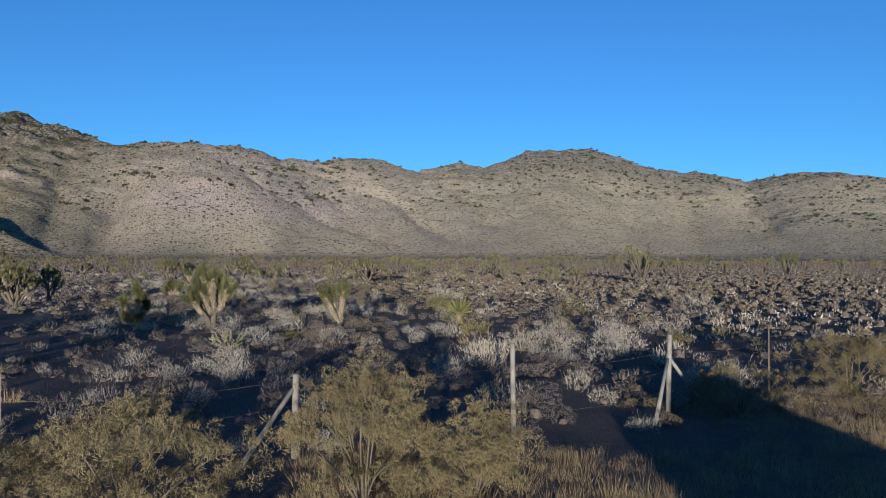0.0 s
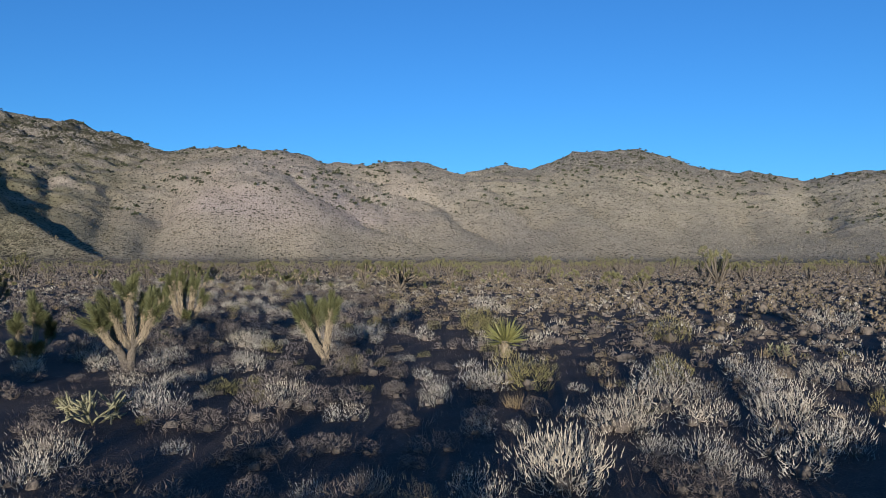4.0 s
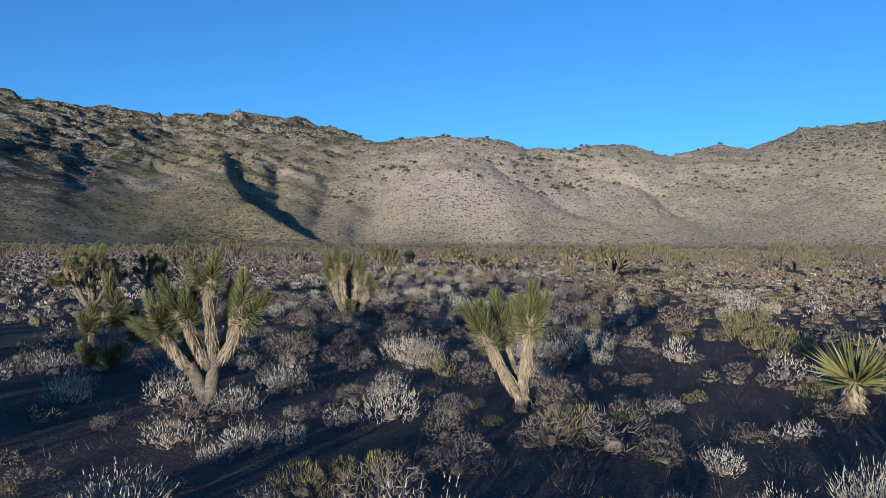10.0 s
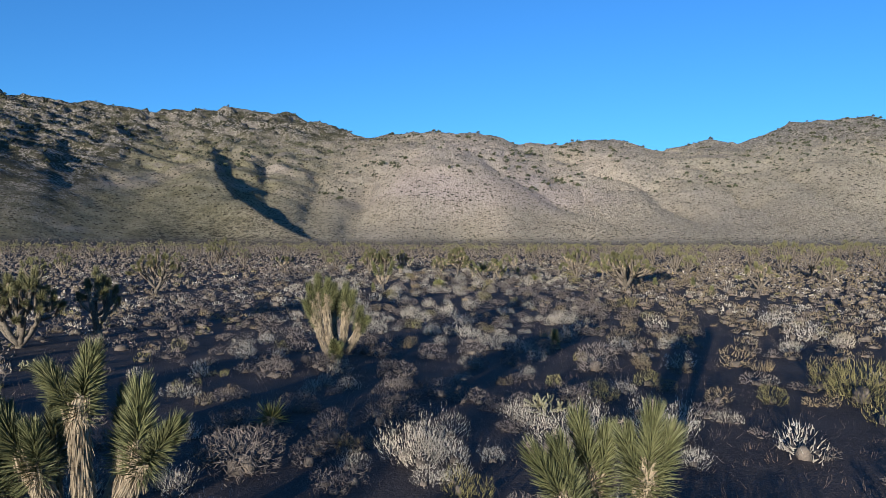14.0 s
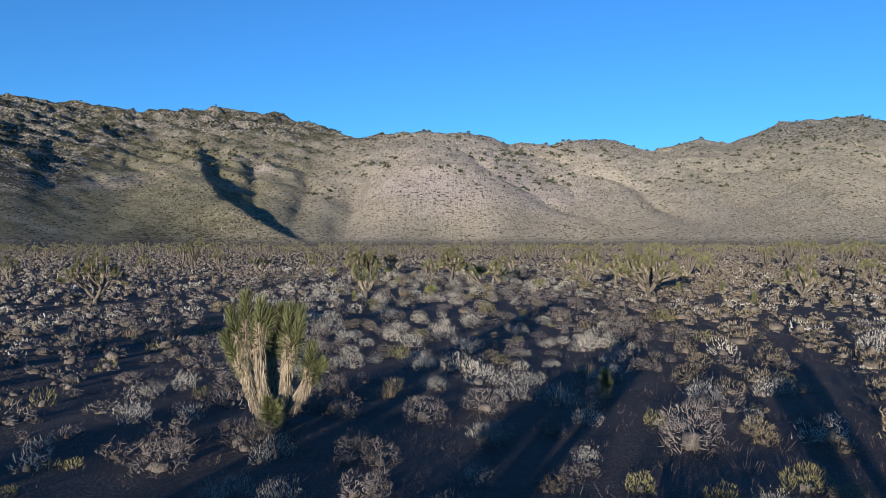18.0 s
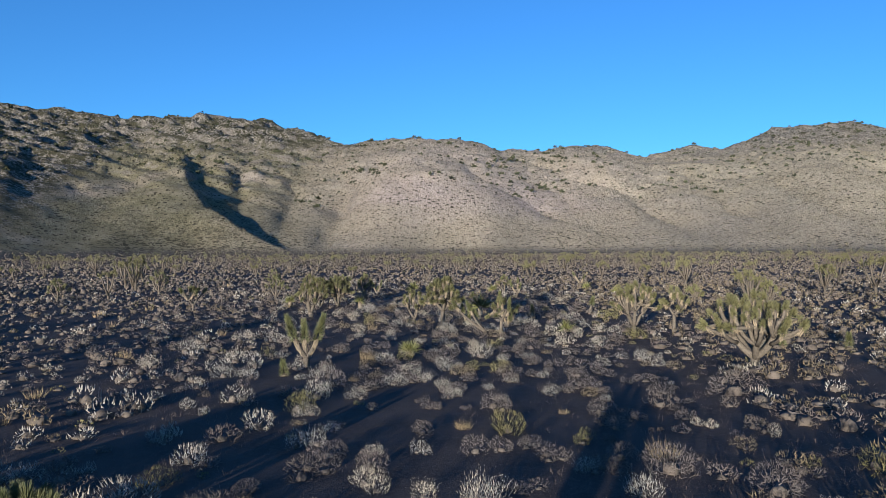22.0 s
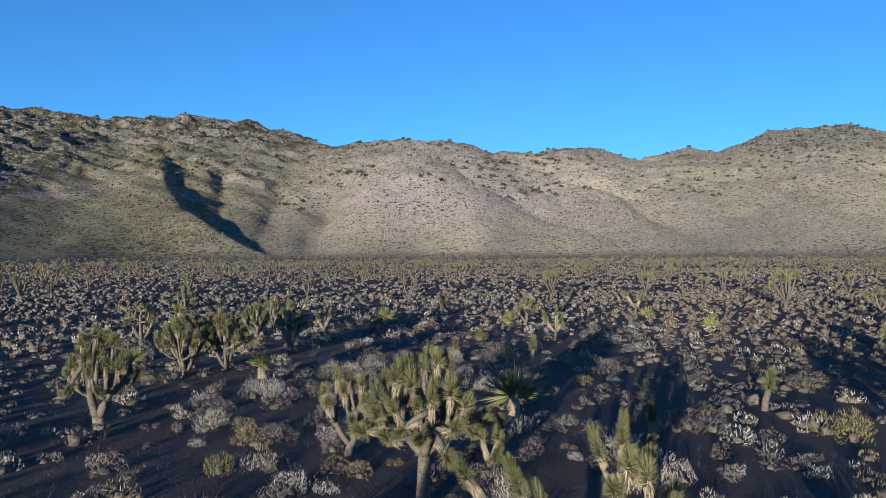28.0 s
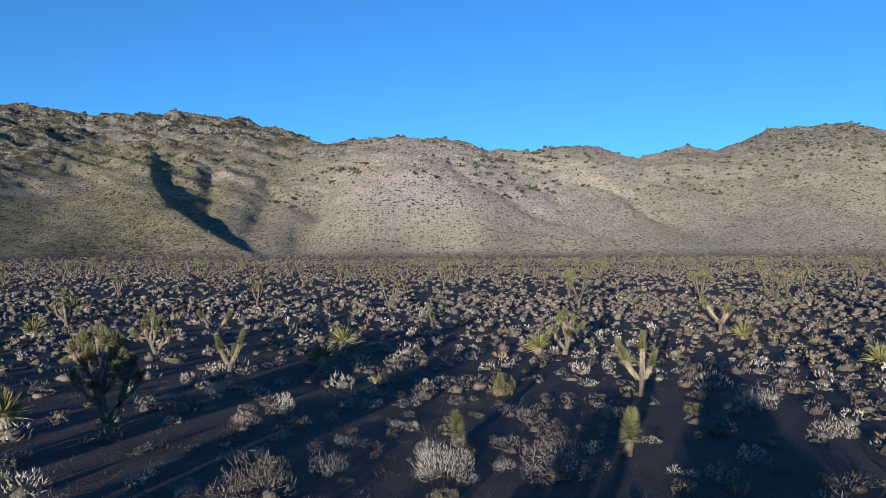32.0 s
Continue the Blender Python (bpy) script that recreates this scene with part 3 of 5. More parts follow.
def joshua(x, y, high, spread=0.5, forks=2, limbs=3, seed=1, label="", lean=(0, 0), near=True, trunk=0.4, girth=0.11, head=1.0, turn=None, long=0.75, dried=0):
    """A branching Joshua tree: trunk and limbs in bark, dead-leaf sleeves, green leaf heads."""
    r = np.random.default_rng(seed)
    heads, sleeves = (HEADS, SLEEVES) if near else (HEADS_FAR, SLEEVES_FAR)
    tree = thing("joshua_tree", label or "Joshua tree with shaggy limbs and spiky green leaf heads", "tree", pose(x, y, float(plain(x, y)) - 0.05, 0, 0, 0), "Joshua trees of the plain")
    tips = []
    reach = high - 0.42 * head

    def limb(start, way, length, rad, level):
        n = 5
        pts, d = [np.array(start)], unit(np.array(way, float))
        for k in range(n - 1):
            d = unit(d + r.normal(0, 0.09, 3) + [0, 0, 0.16 if level else 0.1])
            pts.append(pts[-1] + d * length / (n - 1))
        pts = np.array(pts)
        part("trunk" if level == 0 else "limb", mesh_from("limb", *tube(pts, np.linspace(rad, rad * (0.78 if level else 0.8), n), 8, r, 0.06), M_BARK), tree)
        if level < forks:
            k = limbs if level == 0 else r.integers(2, 5)
            t0 = (r.uniform(0, 6.283) if turn is None or level else turn)
            for j in range(k):
                a = t0 + j * 6.283 / k + r.normal(0, 0.25)
                out = spread * r.uniform(0.75, 1.25)
                side = np.array([math.cos(a), math.sin(a), 0]) * out
                left = max(0.25, reach - pts[-1][2])
                ln = left * r.uniform(0.8, 1.15) * (1.0 if level + 1 == forks else 0.55)
                limb(pts[-1] - d * (0.03 + 0.25 * length * r.uniform() * (j > 0)), d * 0.35 + side * 1.5 + [0, 0, 0.2], ln, rad * 0.72, level + 1)
        else:
            tips.append((pts, d, rad))

    limb((0, 0, 0), (lean[0], lean[1], 1), max(0.15, reach * trunk), girth, 0)
    for pts, d, rad in tips:
        low, top = pts[1], pts[-1]
        axis = top - low
        size = head * r.uniform(0.85, 1.15)
        if r.uniform() < 0.75:
            part("thatch", sleeves[r.integers(len(sleeves))], tree, along(low, axis, max(0.7, rad / 0.09), float(np.linalg.norm(axis)) / max(0.7, rad / 0.09)))
        part("leaf_head", heads[r.integers(len(heads))], tree, along(top - d * 0.08, d, size, long) @ Matrix.Rotation(r.uniform(0, 6.28), 4, "Z"))
    for pts, d, rad in tips[:dried]:
        part("dried_flower", FLOWER, tree, along(pts[-1] + d * 0.3 * long * head, d, head), "pale dried flower stalk")
    return tree


BALLS = [mesh_from("leaf_head", *leaf_head(380, 0.26, 0.145, 0.0125, rng, -0.35), M_LEAF) for _ in range(4)]
BALLS_FAR = [mesh_from("leaf_head", *leaf_head(56, 0.2, 0.2, 0.052, rng), M_LEAF) for _ in range(3)]


COLLARS = [mesh_from("thatch", *thatch_on(np.array([[0, 0, -0.2], [0, 0, 0.0], [0, 0, 0.06]]), 0.045, rng, 300), M_THATCH) for _ in range(3)]


def bend(p0, p1, p2, n):
    u = np.linspace(0, 1, n)[:, None]
    return p0 * (1 - u) ** 2 + p1 * 2 * u * (1 - u) + p2 * u * u


def old_joshua(x, y, high, wide, mains=4, tips=26, seed=1, label="", low=0.16, girth=0.12, near=True):
    """An old Joshua tree: bare pale limbs that fork upwards, with small leaf heads over a domed crown."""
    r = np.random.default_rng(seed)
    tree = thing("joshua_tree", label, "tree", pose(x, y, float(plain(x, y)) - 0.05), "Joshua trees of the plain")
    balls, fork = BALLS if near else BALLS_FAR, np.array([r.normal(0, 0.05), r.normal(0, 0.05), high * low])
    part("trunk", mesh_from("trunk", *tube(bend(np.zeros(3), fork * [0, 0, 0.5], fork, 4), [girth * 1.35, girth * 1.05, girth, girth * 0.95], 10, r, 0.07), M_LIMB), tree)
    arms, turn = [], r.uniform(0, 6.283)
    for k in range(mains):
        a = turn + k * 6.283 / mains + r.normal(0, 0.2)
        reach = wide * r.uniform(0.2, 0.33)
        end = np.array([math.cos(a) * reach, math.sin(a) * reach, high * r.uniform(0.52, 0.66)])
        way = bend(fork - [0, 0, 0.05], end * [0.75, 0.75, 0] + [0, 0, high * (low + 0.13)], end, 7)
        part("limb", mesh_from("limb", *tube(way, np.linspace(girth * 0.8, girth * 0.52, 7), 8, r, 0.06), M_LIMB), tree)
        arms.append((a, way))
    for k in range(tips):
        q, f = math.sqrt((k + 0.5) / tips), k * 2.39996 + turn
        top = high * (0.97 - 0.42 * q * q) * r.uniform(0.82, 1.0) - 0.12
        tip = np.array([math.cos(f) * q * wide * 0.47, math.sin(f) * q * wide * 0.47, top])
        way = min((w for _, w in arms), key=lambda w: np.linalg.norm(w[-1] - tip * [1, 1, 0.9]) + r.uniform(0, 0.15))
        start = way[r.integers(3, 7)]
        run = bend(start, start * 0.3 + tip * [0.7, 0.7, 0] + [0, 0, start[2] * 0.5 + tip[2] * 0.2], tip, 5)
        limb = part("limb", mesh_from("limb", *tube(run, np.linspace(girth * 0.5, girth * 0.34, 5), 6, r, 0.06), M_LIMB), tree)
        d = unit(unit(run[-1] - run[-2]) + [0, 0, 0.5])
        if near:
            part("thatch", COLLARS[r.integers(3)], limb, along(tip - d * 0.04, d, 1.0))
        part("leaf_head", balls[r.integers(len(balls))], limb, along(tip - d * 0.06, d, r.uniform(0.9, 1.25), r.uniform(0.85, 1.15)) @ Matrix.Rotation(r.uniform(0, 6.28), 4, "Z"))
    return tree


def shaggy_joshua(x, y, tips, fork=0.5, girth=0.11, head=1.2, long=1.5, seed=1, label="", dried=0, bare=2):
    """A younger Joshua tree: limbs to the given tips, clad in dead leaves, each with a long green head."""
    r = np.random.default_rng(seed)
    tree = thing("joshua_tree", label, "tree", pose(x, y, float(plain(x, y)) - 0.05), "Joshua trees of the plain")
    top = np.array([r.normal(0, 0.03), r.normal(0, 0.03), fork])
    part("trunk", mesh_from("trunk", *tube(bend(np.zeros(3), top * [0, 0, 0.5], top, 5), np.linspace(girth * 1.25, girth, 5), 10, r, 0.08), M_BARK), tree)
    for k, (tx, ty, tz) in enumerate(tips):
        tip = np.array([tx, ty, tz - 0.3 * head])
        start = top * [1, 1, r.uniform(0.7, 0.98)]
        run = bend(start, np.array([tx * 0.62, ty * 0.62, start[2] * 0.55 + tip[2] * 0.45]), tip, 8)
        limb = part("limb", mesh_from("limb", *tube(run, np.linspace(girth * 0.8, girth * 0.55, 8), 9, r, 0.07), M_BARK), tree)
        part("thatch", mesh_from("thatch", *thatch_on(run[bare:], girth * 0.62, r), M_THATCH), limb)
        d = unit(unit(run[-1] - run[-2]) + [0, 0, 0.35])
        part("leaf_head", HEADS[r.integers(len(HEADS))], limb, along(tip - d * 0.12, d, head * r.uniform(0.88, 1.1), long / 1.25 * r.uniform(0.85, 1.15)) @ Matrix.Rotation(r.uniform(0, 6.28), 4, "Z"))
        if k < dried:
            part("dried_flower", FLOWER, limb, along(tip + d * 0.3 * long, d, head * 0.6), "pale dried flower stalk")
    return tree


def limbed_joshua(x, y, stems, limbs, girth=0.1, head=1.15, seed=1, label="", dried=0, clad=0.25, tall=1.0):
    """A Joshua tree drawn limb by limb: bark stems, limbs clad in dead leaves, heads fanning from each limb's end."""
    r = np.random.default_rng(seed)
    tree = thing("joshua_tree", label, "tree", pose(x, y, float(plain(x, y)) - 0.05), "Joshua trees of the plain")
    for p, q in stems:
        p, q = np.array(p, float) * [1, 1, tall], np.array(q, float) * [1, 1, tall]
        way = bend(p - [0, 0, 0.05], (p + q) / 2 + [*r.normal(0, 0.02, 2), 0.0], q, 6)
        part("trunk", mesh_from("trunk", *tube(way, np.linspace(girth * 1.2, girth * 0.85, 6), 11, r, 0.09), M_BARK), tree)
    for p, q, heads in limbs:
        p, q = np.array(p, float) * [1, 1, tall], np.array(q, float) * [1, 1, tall]
        way = bend(p, p * [0.35, 0.35, 0.5] + q * [0.65, 0.65, 0.5], q, 9)
        limb = part("limb", mesh_from("limb", *tube(way, np.linspace(girth * 0.85, girth * 0.62, 9), 10, r, 0.08), M_BARK), tree)
        part("thatch", mesh_from("thatch", *thatch_on(way[round(8 * clad):], girth * 0.74, r), M_THATCH), limb)
        for tip in heads:
            d = np.array(tip) * [1, 1, tall] - q
            far = max(float(np.linalg.norm(d)), 0.3)
            d = unit(unit(d) + [0, 0, 0.15])
            if far > 0.5:
                part("thatch", mesh_from("thatch", *thatch_on(np.stack([q, q + d * (far - 0.35)]), girth * 0.66, r, 1300), M_THATCH), limb)
            part("leaf_head", HEADS[r.integers(len(HEADS))], limb, along(q + d * max(0.0, far - 0.72), d, head * r.uniform(0.92, 1.08), min(far, 0.72) / (0.6 * head)) @ Matrix.Rotation(r.uniform(0, 6.28), 4, "Z"))
            if dried > 0:
                part("dried_flower", FLOWER, limb, along(q + d * (far - 0.08), d, 0.6), "pale dried flower stalk")
                dried -= 1
    return tree


def yucca_mesh(n, leaf, r, flat=0.0):
    a = r.uniform(0, 6.283, n)
    rise = flat + (1.45 - flat) * r.uniform(0, 1, n) ** 0.9
    way = np.stack([np.cos(a) * np.cos(rise), np.sin(a) * np.cos(rise), np.sin(rise)], -1)
    base = np.stack([0.05 * np.cos(a), 0.05 * np.sin(a), 0.1 * r.uniform(0, 1, n)], -1)
    return blades(base, way, leaf * r.uniform(0.75, 1.1, n), 0.042, r)


YUCCAS = [mesh_from("leaf_rosette", *yucca_mesh(150, 0.78, rng, -0.25), M_YUCCA) for _ in range(3)]


def yucca(x, y, size=1.0, stem=0.3, label="", seed=1):
    r = np.random.default_rng(seed)
    plant = thing("yucca", label or "Mojave yucca with a ball of long stiff green leaves", "yucca", pose(x, y, float(plain(x, y)) - 0.03), "yuccas of the plain")
    part("leaf_rosette", YUCCAS[seed % 3], plant, Matrix.LocRotScale((0, 0, stem), Euler((r.normal(0, 0.1), r.normal(0, 0.1), r.uniform(0, 6))), (size,) * 3))
    part("stem", mesh_from("stem", *tube([[0, 0, 0], [0, 0, stem * 0.5], [0.01, 0, stem + 0.05]], [0.09, 0.08, 0.07], 8, r, 0.05), M_BARK), plant)
    part("dead_skirt", SLEEVES[seed % 3], plant, Matrix.LocRotScale((0, 0, 0), None, (1.3, 1.3, stem + 0.08)))
    return plant


def cholla(x, y, size=0.8, seed=1):
    r = np.random.default_rng(seed)
    plant = thing("cholla_cactus", "spiny branching cholla cactus with pale jointed stems", "cactus", pose(x, y, float(plain(x, y)) - 0.03), "chollas of the plain")

    def joint(p, d, level):
        ln = size * r.uniform(0.12, 0.21)
        q = p + d * ln
        spine_n = 34
        u, a = r.uniform(0, 1, spine_n), r.uniform(0, 6.283, spine_n)
        sp = unit(r.normal(size=(spine_n, 3)))
        body = join([tube([p, p + d * ln * 0.5, q], [0.013, 0.018, 0.012], 6), blades(p + u[:, None] * (q - p) + sp * 0.01, sp, 0.03, 0.006, r, False)])
        part("joint", mesh_from("joint", *body, M_CHOLLA), plant)
        if level < 3:
            for _ in range(3 if level < 2 else 2):
                joint(q - d * 0.02, unit(d + r.normal(0, 0.7, 3) + [0, 0, 0.22]), level + 1)

    for k in range(3):
        a = k * 2.1 + r.uniform(0, 1)
        joint(np.zeros(3), unit(np.array([math.cos(a), math.sin(a), 0.7])), 0)
    return plant


# trees along the way: x, y, height, spread, forks, limbs, seed
limbed_joshua(0.0, 27.2, (((0, 0, 0), (0, 0, 0.24)), ((-0.02, 0, 0.18), (-0.27, 0, 0.66)), ((0.02, 0, 0.18), (0.1, 0, 0.7))),
              (((-0.26, 0, 0.6), (-0.55, -0.1, 1.02), ((-1.06, -0.15, 1.2), (-0.92, -0.05, 1.62), (-0.66, -0.4, 1.45), (-0.7, 0.1, 1.55))), ((0.04, 0, 0.6), (-0.22, -0.15, 1.22), ((-0.62, -0.2, 1.78), (-0.26, -0.25, 1.72))),
               ((0.1, 0, 0.64), (0.01, 0, 1.72), ((-0.34, 0.05, 2.1), (0.14, 0, 2.3), (0.0, 0.25, 2.15))), ((0.1, 0, 0.64), (0.48, 0.05, 1.22), ((0.5, 0.1, 1.9), (0.86, 0, 1.6))),
               ((0.1, 0.05, 0.64), (0.25, 0.3, 1.2), ((0.28, 0.35, 1.82),)), ((-0.25, 0.05, 0.6), (-0.42, 0.35, 1.15), ((-0.45, 0.5, 1.72), (-0.82, 0.45, 1.45)))),
              0.1, 1.12, 11, "Joshua tree with forked trunk, shaggy tan limbs, long green heads", clad=0.2)
limbed_joshua(4.65, 27.0, (((0, 0, 0), (0, 0, 0.36)),),
              (((0, 0, 0.3), (-0.4, 0, 0.92), ((-0.86, -0.05, 1.5), (-0.62, 0.12, 1.55))), ((0, 0, 0.3), (0.1, 0, 1.14), ((0.17, 0, 1.86), (0.36, 0.1, 1.62), (-0.06, 0.12, 1.66))), ((-0.05, 0.1, 0.4), (-0.22, 0.4, 1.0), ((-0.38, 0.45, 1.68), (-0.08, 0.5, 1.6)))),
              0.092, 1.12, 12, "forked shaggy straw-clad Joshua tree with silvery green heads and dried flowers", 5, 0.0)
limbed_joshua(-2.9, 29.8, (((0.05, 0, 0), (0.1, 0, 0.2)),),
              (((0.1, 0, 0.1), (0.18, 0, 0.95), ((0.06, 0, 1.7), (0.25, 0.05, 1.5), (0.4, 0.1, 1.25))), ((0.05, 0, 0.25), (-0.23, 0, 0.75), ((-0.45, 0, 1.05), (-0.3, 0.1, 1.25))), ((0.05, 0, 0.1), (-0.2, -0.1, 0.25), ((-0.4, -0.15, 0.55), (-0.15, -0.3, 0.5))),
               ((0.1, 0, 0.1), (0.24, -0.15, 0.22), ((0.38, -0.25, 0.52), (0.1, -0.28, 0.48))), ((0.12, 0.1, 0.2), (0.42, 0.3, 0.6), ((0.55, 0.3, 1.0), (0.38, 0.4, 1.15)))),
              0.08, 1.15, 13, "small dense Joshua tree with crowded dark green heads", 2, 0.2)
old_joshua(-9.8, 42.2, 2.45, 2.4, 6, 44, 14, "dense dark Joshua tree with many short limbs", low=0.1)
old_joshua(-8.6, 44.6, 2.5, 1.3, 3, 14, 15, "tall narrow dark Joshua tree")
limbed_joshua(0.0, 40.0, (((0, 0, 0), (0, 0, 0.3)), ((0, 0, 0.1), (-0.2, 0, 0.4)), ((0, 0, 0.1), (0.25, 0, 0.4))),
              (((-0.15, 0, 0.3), (-0.42, 0, 0.98), ((-0.78, -0.1, 1.55), (-0.72, 0, 1.98), (-0.45, 0.1, 2.2))), ((-0.05, 0, 0.3), (-0.2, 0, 1.4), ((-0.16, 0, 2.15), (0.02, 0.1, 2.0))), ((0.18, 0, 0.3), (0.28, 0, 1.05), ((0.3, 0.1, 1.95), (0.52, 0, 1.78))),
               ((0.25, 0, 0.35), (0.62, 0, 0.85), ((0.72, 0, 1.45), (0.92, 0, 1.15))), ((0, -0.1, 0.1), (0.05, -0.3, 0.25), ((0.05, -0.4, 0.65), (0.25, -0.4, 0.55))), ((0, 0.1, 0.3), (-0.1, 0.4, 1.2), ((-0.3, 0.5, 1.9), (0.15, 0.5, 1.7)))),
              0.125, 1.2, 16, "Joshua tree with thick upright tan limbs and heavy heads", clad=0.3, tall=1.05)
old_joshua(-15.6, 65.5, 2.9, 3.2, 4, 30, 17, "dark many-headed Joshua tree with long bare limbs")
old_joshua(14.7, 69.3, 3.0, 3.9, 6, 48, 18, "wide old Joshua tree with a domed crown of many heads", girth=0.17)
old_joshua(23.6, 69.2, 2.2, 2.6, 4, 14, 19, "spreading Joshua tree with bare pale limbs")
old_joshua(13.2, 79.7, 3.0, 2.5, 4, 26, 20, "upright old Joshua tree with pale limbs and crowded heads")
old_joshua(15.4, 80.2, 2.5, 1.6, 2, 12, 21, "slim forked Joshua tree with few heads", low=0.4, girth=0.09)
joshua(-2.2, 68.4, 0.6, 0.2, 0, 0, 22, "short Joshua sprout on the plain", trunk=0.6)
limbed_joshua(-2.6, 53.2, (((0, 0, 0), (0, 0, 0.15)),),
              (((0, 0, 0.1), (-0.3, 0, 0.35), ((-0.62, 0, 0.5), (-0.58, 0.1, 0.85), (-0.5, -0.2, 0.7))), ((0, 0, 0.1), (-0.15, 0, 0.55), ((-0.35, 0, 1.08), (-0.12, -0.1, 1.12), (-0.3, -0.3, 0.95))), ((0, 0, 0.1), (0.15, 0.05, 0.5), ((0.1, 0.1, 1.15), (0.28, 0.2, 1.05))),
               ((0, 0, 0.1), (0.35, -0.05, 0.4), ((0.55, 0, 1.05), (0.5, -0.15, 0.6))), ((0, 0.05, 0.1), (-0.1, 0.3, 0.5), ((-0.2, 0.4, 1.05), (0.2, 0.45, 0.95)))),
              0.075, 1.1, 23, "small bushy Joshua tree of crowded green heads", clad=0.2)
old_joshua(1.7, 86.8, 2.15, 1.6, 3, 14, 24, "small old Joshua tree with bare forked limbs", girth=0.09)
old_joshua(3.45, 83.3, 3.05, 2.4, 5, 44, 25, "large crowded Joshua tree with grey bare limbs", low=0.36)
shaggy_joshua(5.6, 80.1, ((-1.5, 0.4, 1.75), (-0.75, 0.3, 1.55), (-0.4, 0.5, 1.2)), 0.3, 0.09, 0.95, 1.1, 26, "leaning Joshua tree with low slanting limbs", bare=6)
old_joshua(6.4, 80.0, 2.15, 1.3, 2, 9, 27, "slim Joshua tree with a tuft of heads", low=0.4, girth=0.085)
old_joshua(-4.9, 88.9, 3.05, 1.9, 4, 26, 28, "Joshua tree with a dense upright crown", low=0.2, girth=0.15)
old_joshua(-5.9, 98.4, 2.6, 2.2, 6, 36, 29, "many-limbed Joshua tree standing in a pair", low=0.08, girth=0.1)
old_joshua(-4.7, 99.4, 2.6, 2.2, 6, 36, 30, "many-limbed Joshua tree standing in a pair", low=0.08, girth=0.1)
old_joshua(-3.0, 104.5, 2.6, 1.6, 3, 16, 31, "slim upright Joshua tree with pale limbs")
joshua(13.3, 90.8, 1.3, 0.2, 0, 0, 32, "young single-stemmed Joshua tree", trunk=0.95, head=1.3)
shaggy_joshua(-1.8, 70.3, ((-0.45, 0.0, 1.5), (0.4, 0.1, 1.5), (-0.1, 0.22, 1.45)), 0.45, 0.11, 1.25, 1.5, 33, "young Joshua tree with three long heads")
shaggy_joshua(7.1, 83.6, ((-0.35, 0.0, 1.15), (0.1, 0.1, 1.35), (0.4, -0.1, 1.1), (0.1, -0.3, 0.8)), 0.3, 0.09, 1.0, 1.2, 34, "low Joshua tree with a few heads")
shaggy_joshua(4.9, 85.7, ((-0.2, 0.0, 1.0), (0.15, 0.1, 0.95), (0.05, -0.15, 0.55)), 0.2, 0.07, 1.0, 1.2, 35, "low spiky Joshua sprout with three heads")
joshua(9.1, 87.7, 0.95, 0.2, 0, 0, 36, "single-stemmed Joshua sprout on the plain", trunk=0.9)
old_joshua(-6.3, 111.4, 2.0, 1.9, 4, 18, 37, "low spreading Joshua tree with many heads")
old_joshua(-6.6, 117.0, 2.1, 1.5, 3, 14, 38, "Joshua tree with a lopsided crown")
shaggy_joshua(-2.8, 114.0, ((-0.35, 0.0, 1.2), (0.3, 0.1, 1.3), (0.0, 0.3, 0.9)), 0.35, 0.09, 1.0, 1.2, 39, "small forked Joshua tree with round heads")
joshua(-5.8, 123.0, 1.9, 0.5, 1, 2, 40, "forked Joshua tree with bare limbs")
joshua(4.9, 103.7, 0.95, 0.2, 0, 0, 41, "single-stemmed Joshua sprout with a round head", trunk=0.9, head=1.3)
joshua(8.3, 102.7, 1.05, 0.2, 0, 0, 42, "single-stemmed Joshua sprout with a round head", trunk=0.9, head=1.3)
shaggy_joshua(10.5, 108.8, ((-0.5, 0.0, 1.45), (0.05, 0.1, 1.75), (0.2, -0.2, 1.3)), 0.6, 0.09, 0.95, 1.2, 43, "pale forked Joshua tree with bare limbs")
old_joshua(10.1, 118.1, 2.0, 1.6, 3, 16, 44, "Joshua tree with short clustered limbs")
joshua(19.5, 124.6, 2.1, 0.5, 1, 3, 45, "Joshua tree with pale bare limbs")
joshua(6.4, 109.4, 0.75, 0.2, 0, 0, 46, "short Joshua sprout on the plain", trunk=0.8)
joshua(4.8, 126.1, 1.6, 0.5, 1, 2, 47, "forked Joshua tree with bare limbs")
joshua(-14.7, 95.6, 2.1, 0.5, 2, 3, 49, "Joshua tree with spread limbs")
joshua(6.2, 42.5, 0.65, 0.2, 0, 0, 50, "short Joshua sprout on the plain", trunk=0.6)
joshua(18.0, 74.0, 0.9, 0.2, 0, 0, 51, "short Joshua sprout with a pale skirt", trunk=0.7, head=1.4)
joshua(20.6, 73.5, 0.9, 0.2, 0, 0, 52, "short Joshua sprout with a pale skirt", trunk=0.7, head=1.4)
joshua(18.5, 64.0, 0.8, 0.2, 0, 0, 53, "short Joshua sprout on the plain", trunk=0.7, head=1.2)
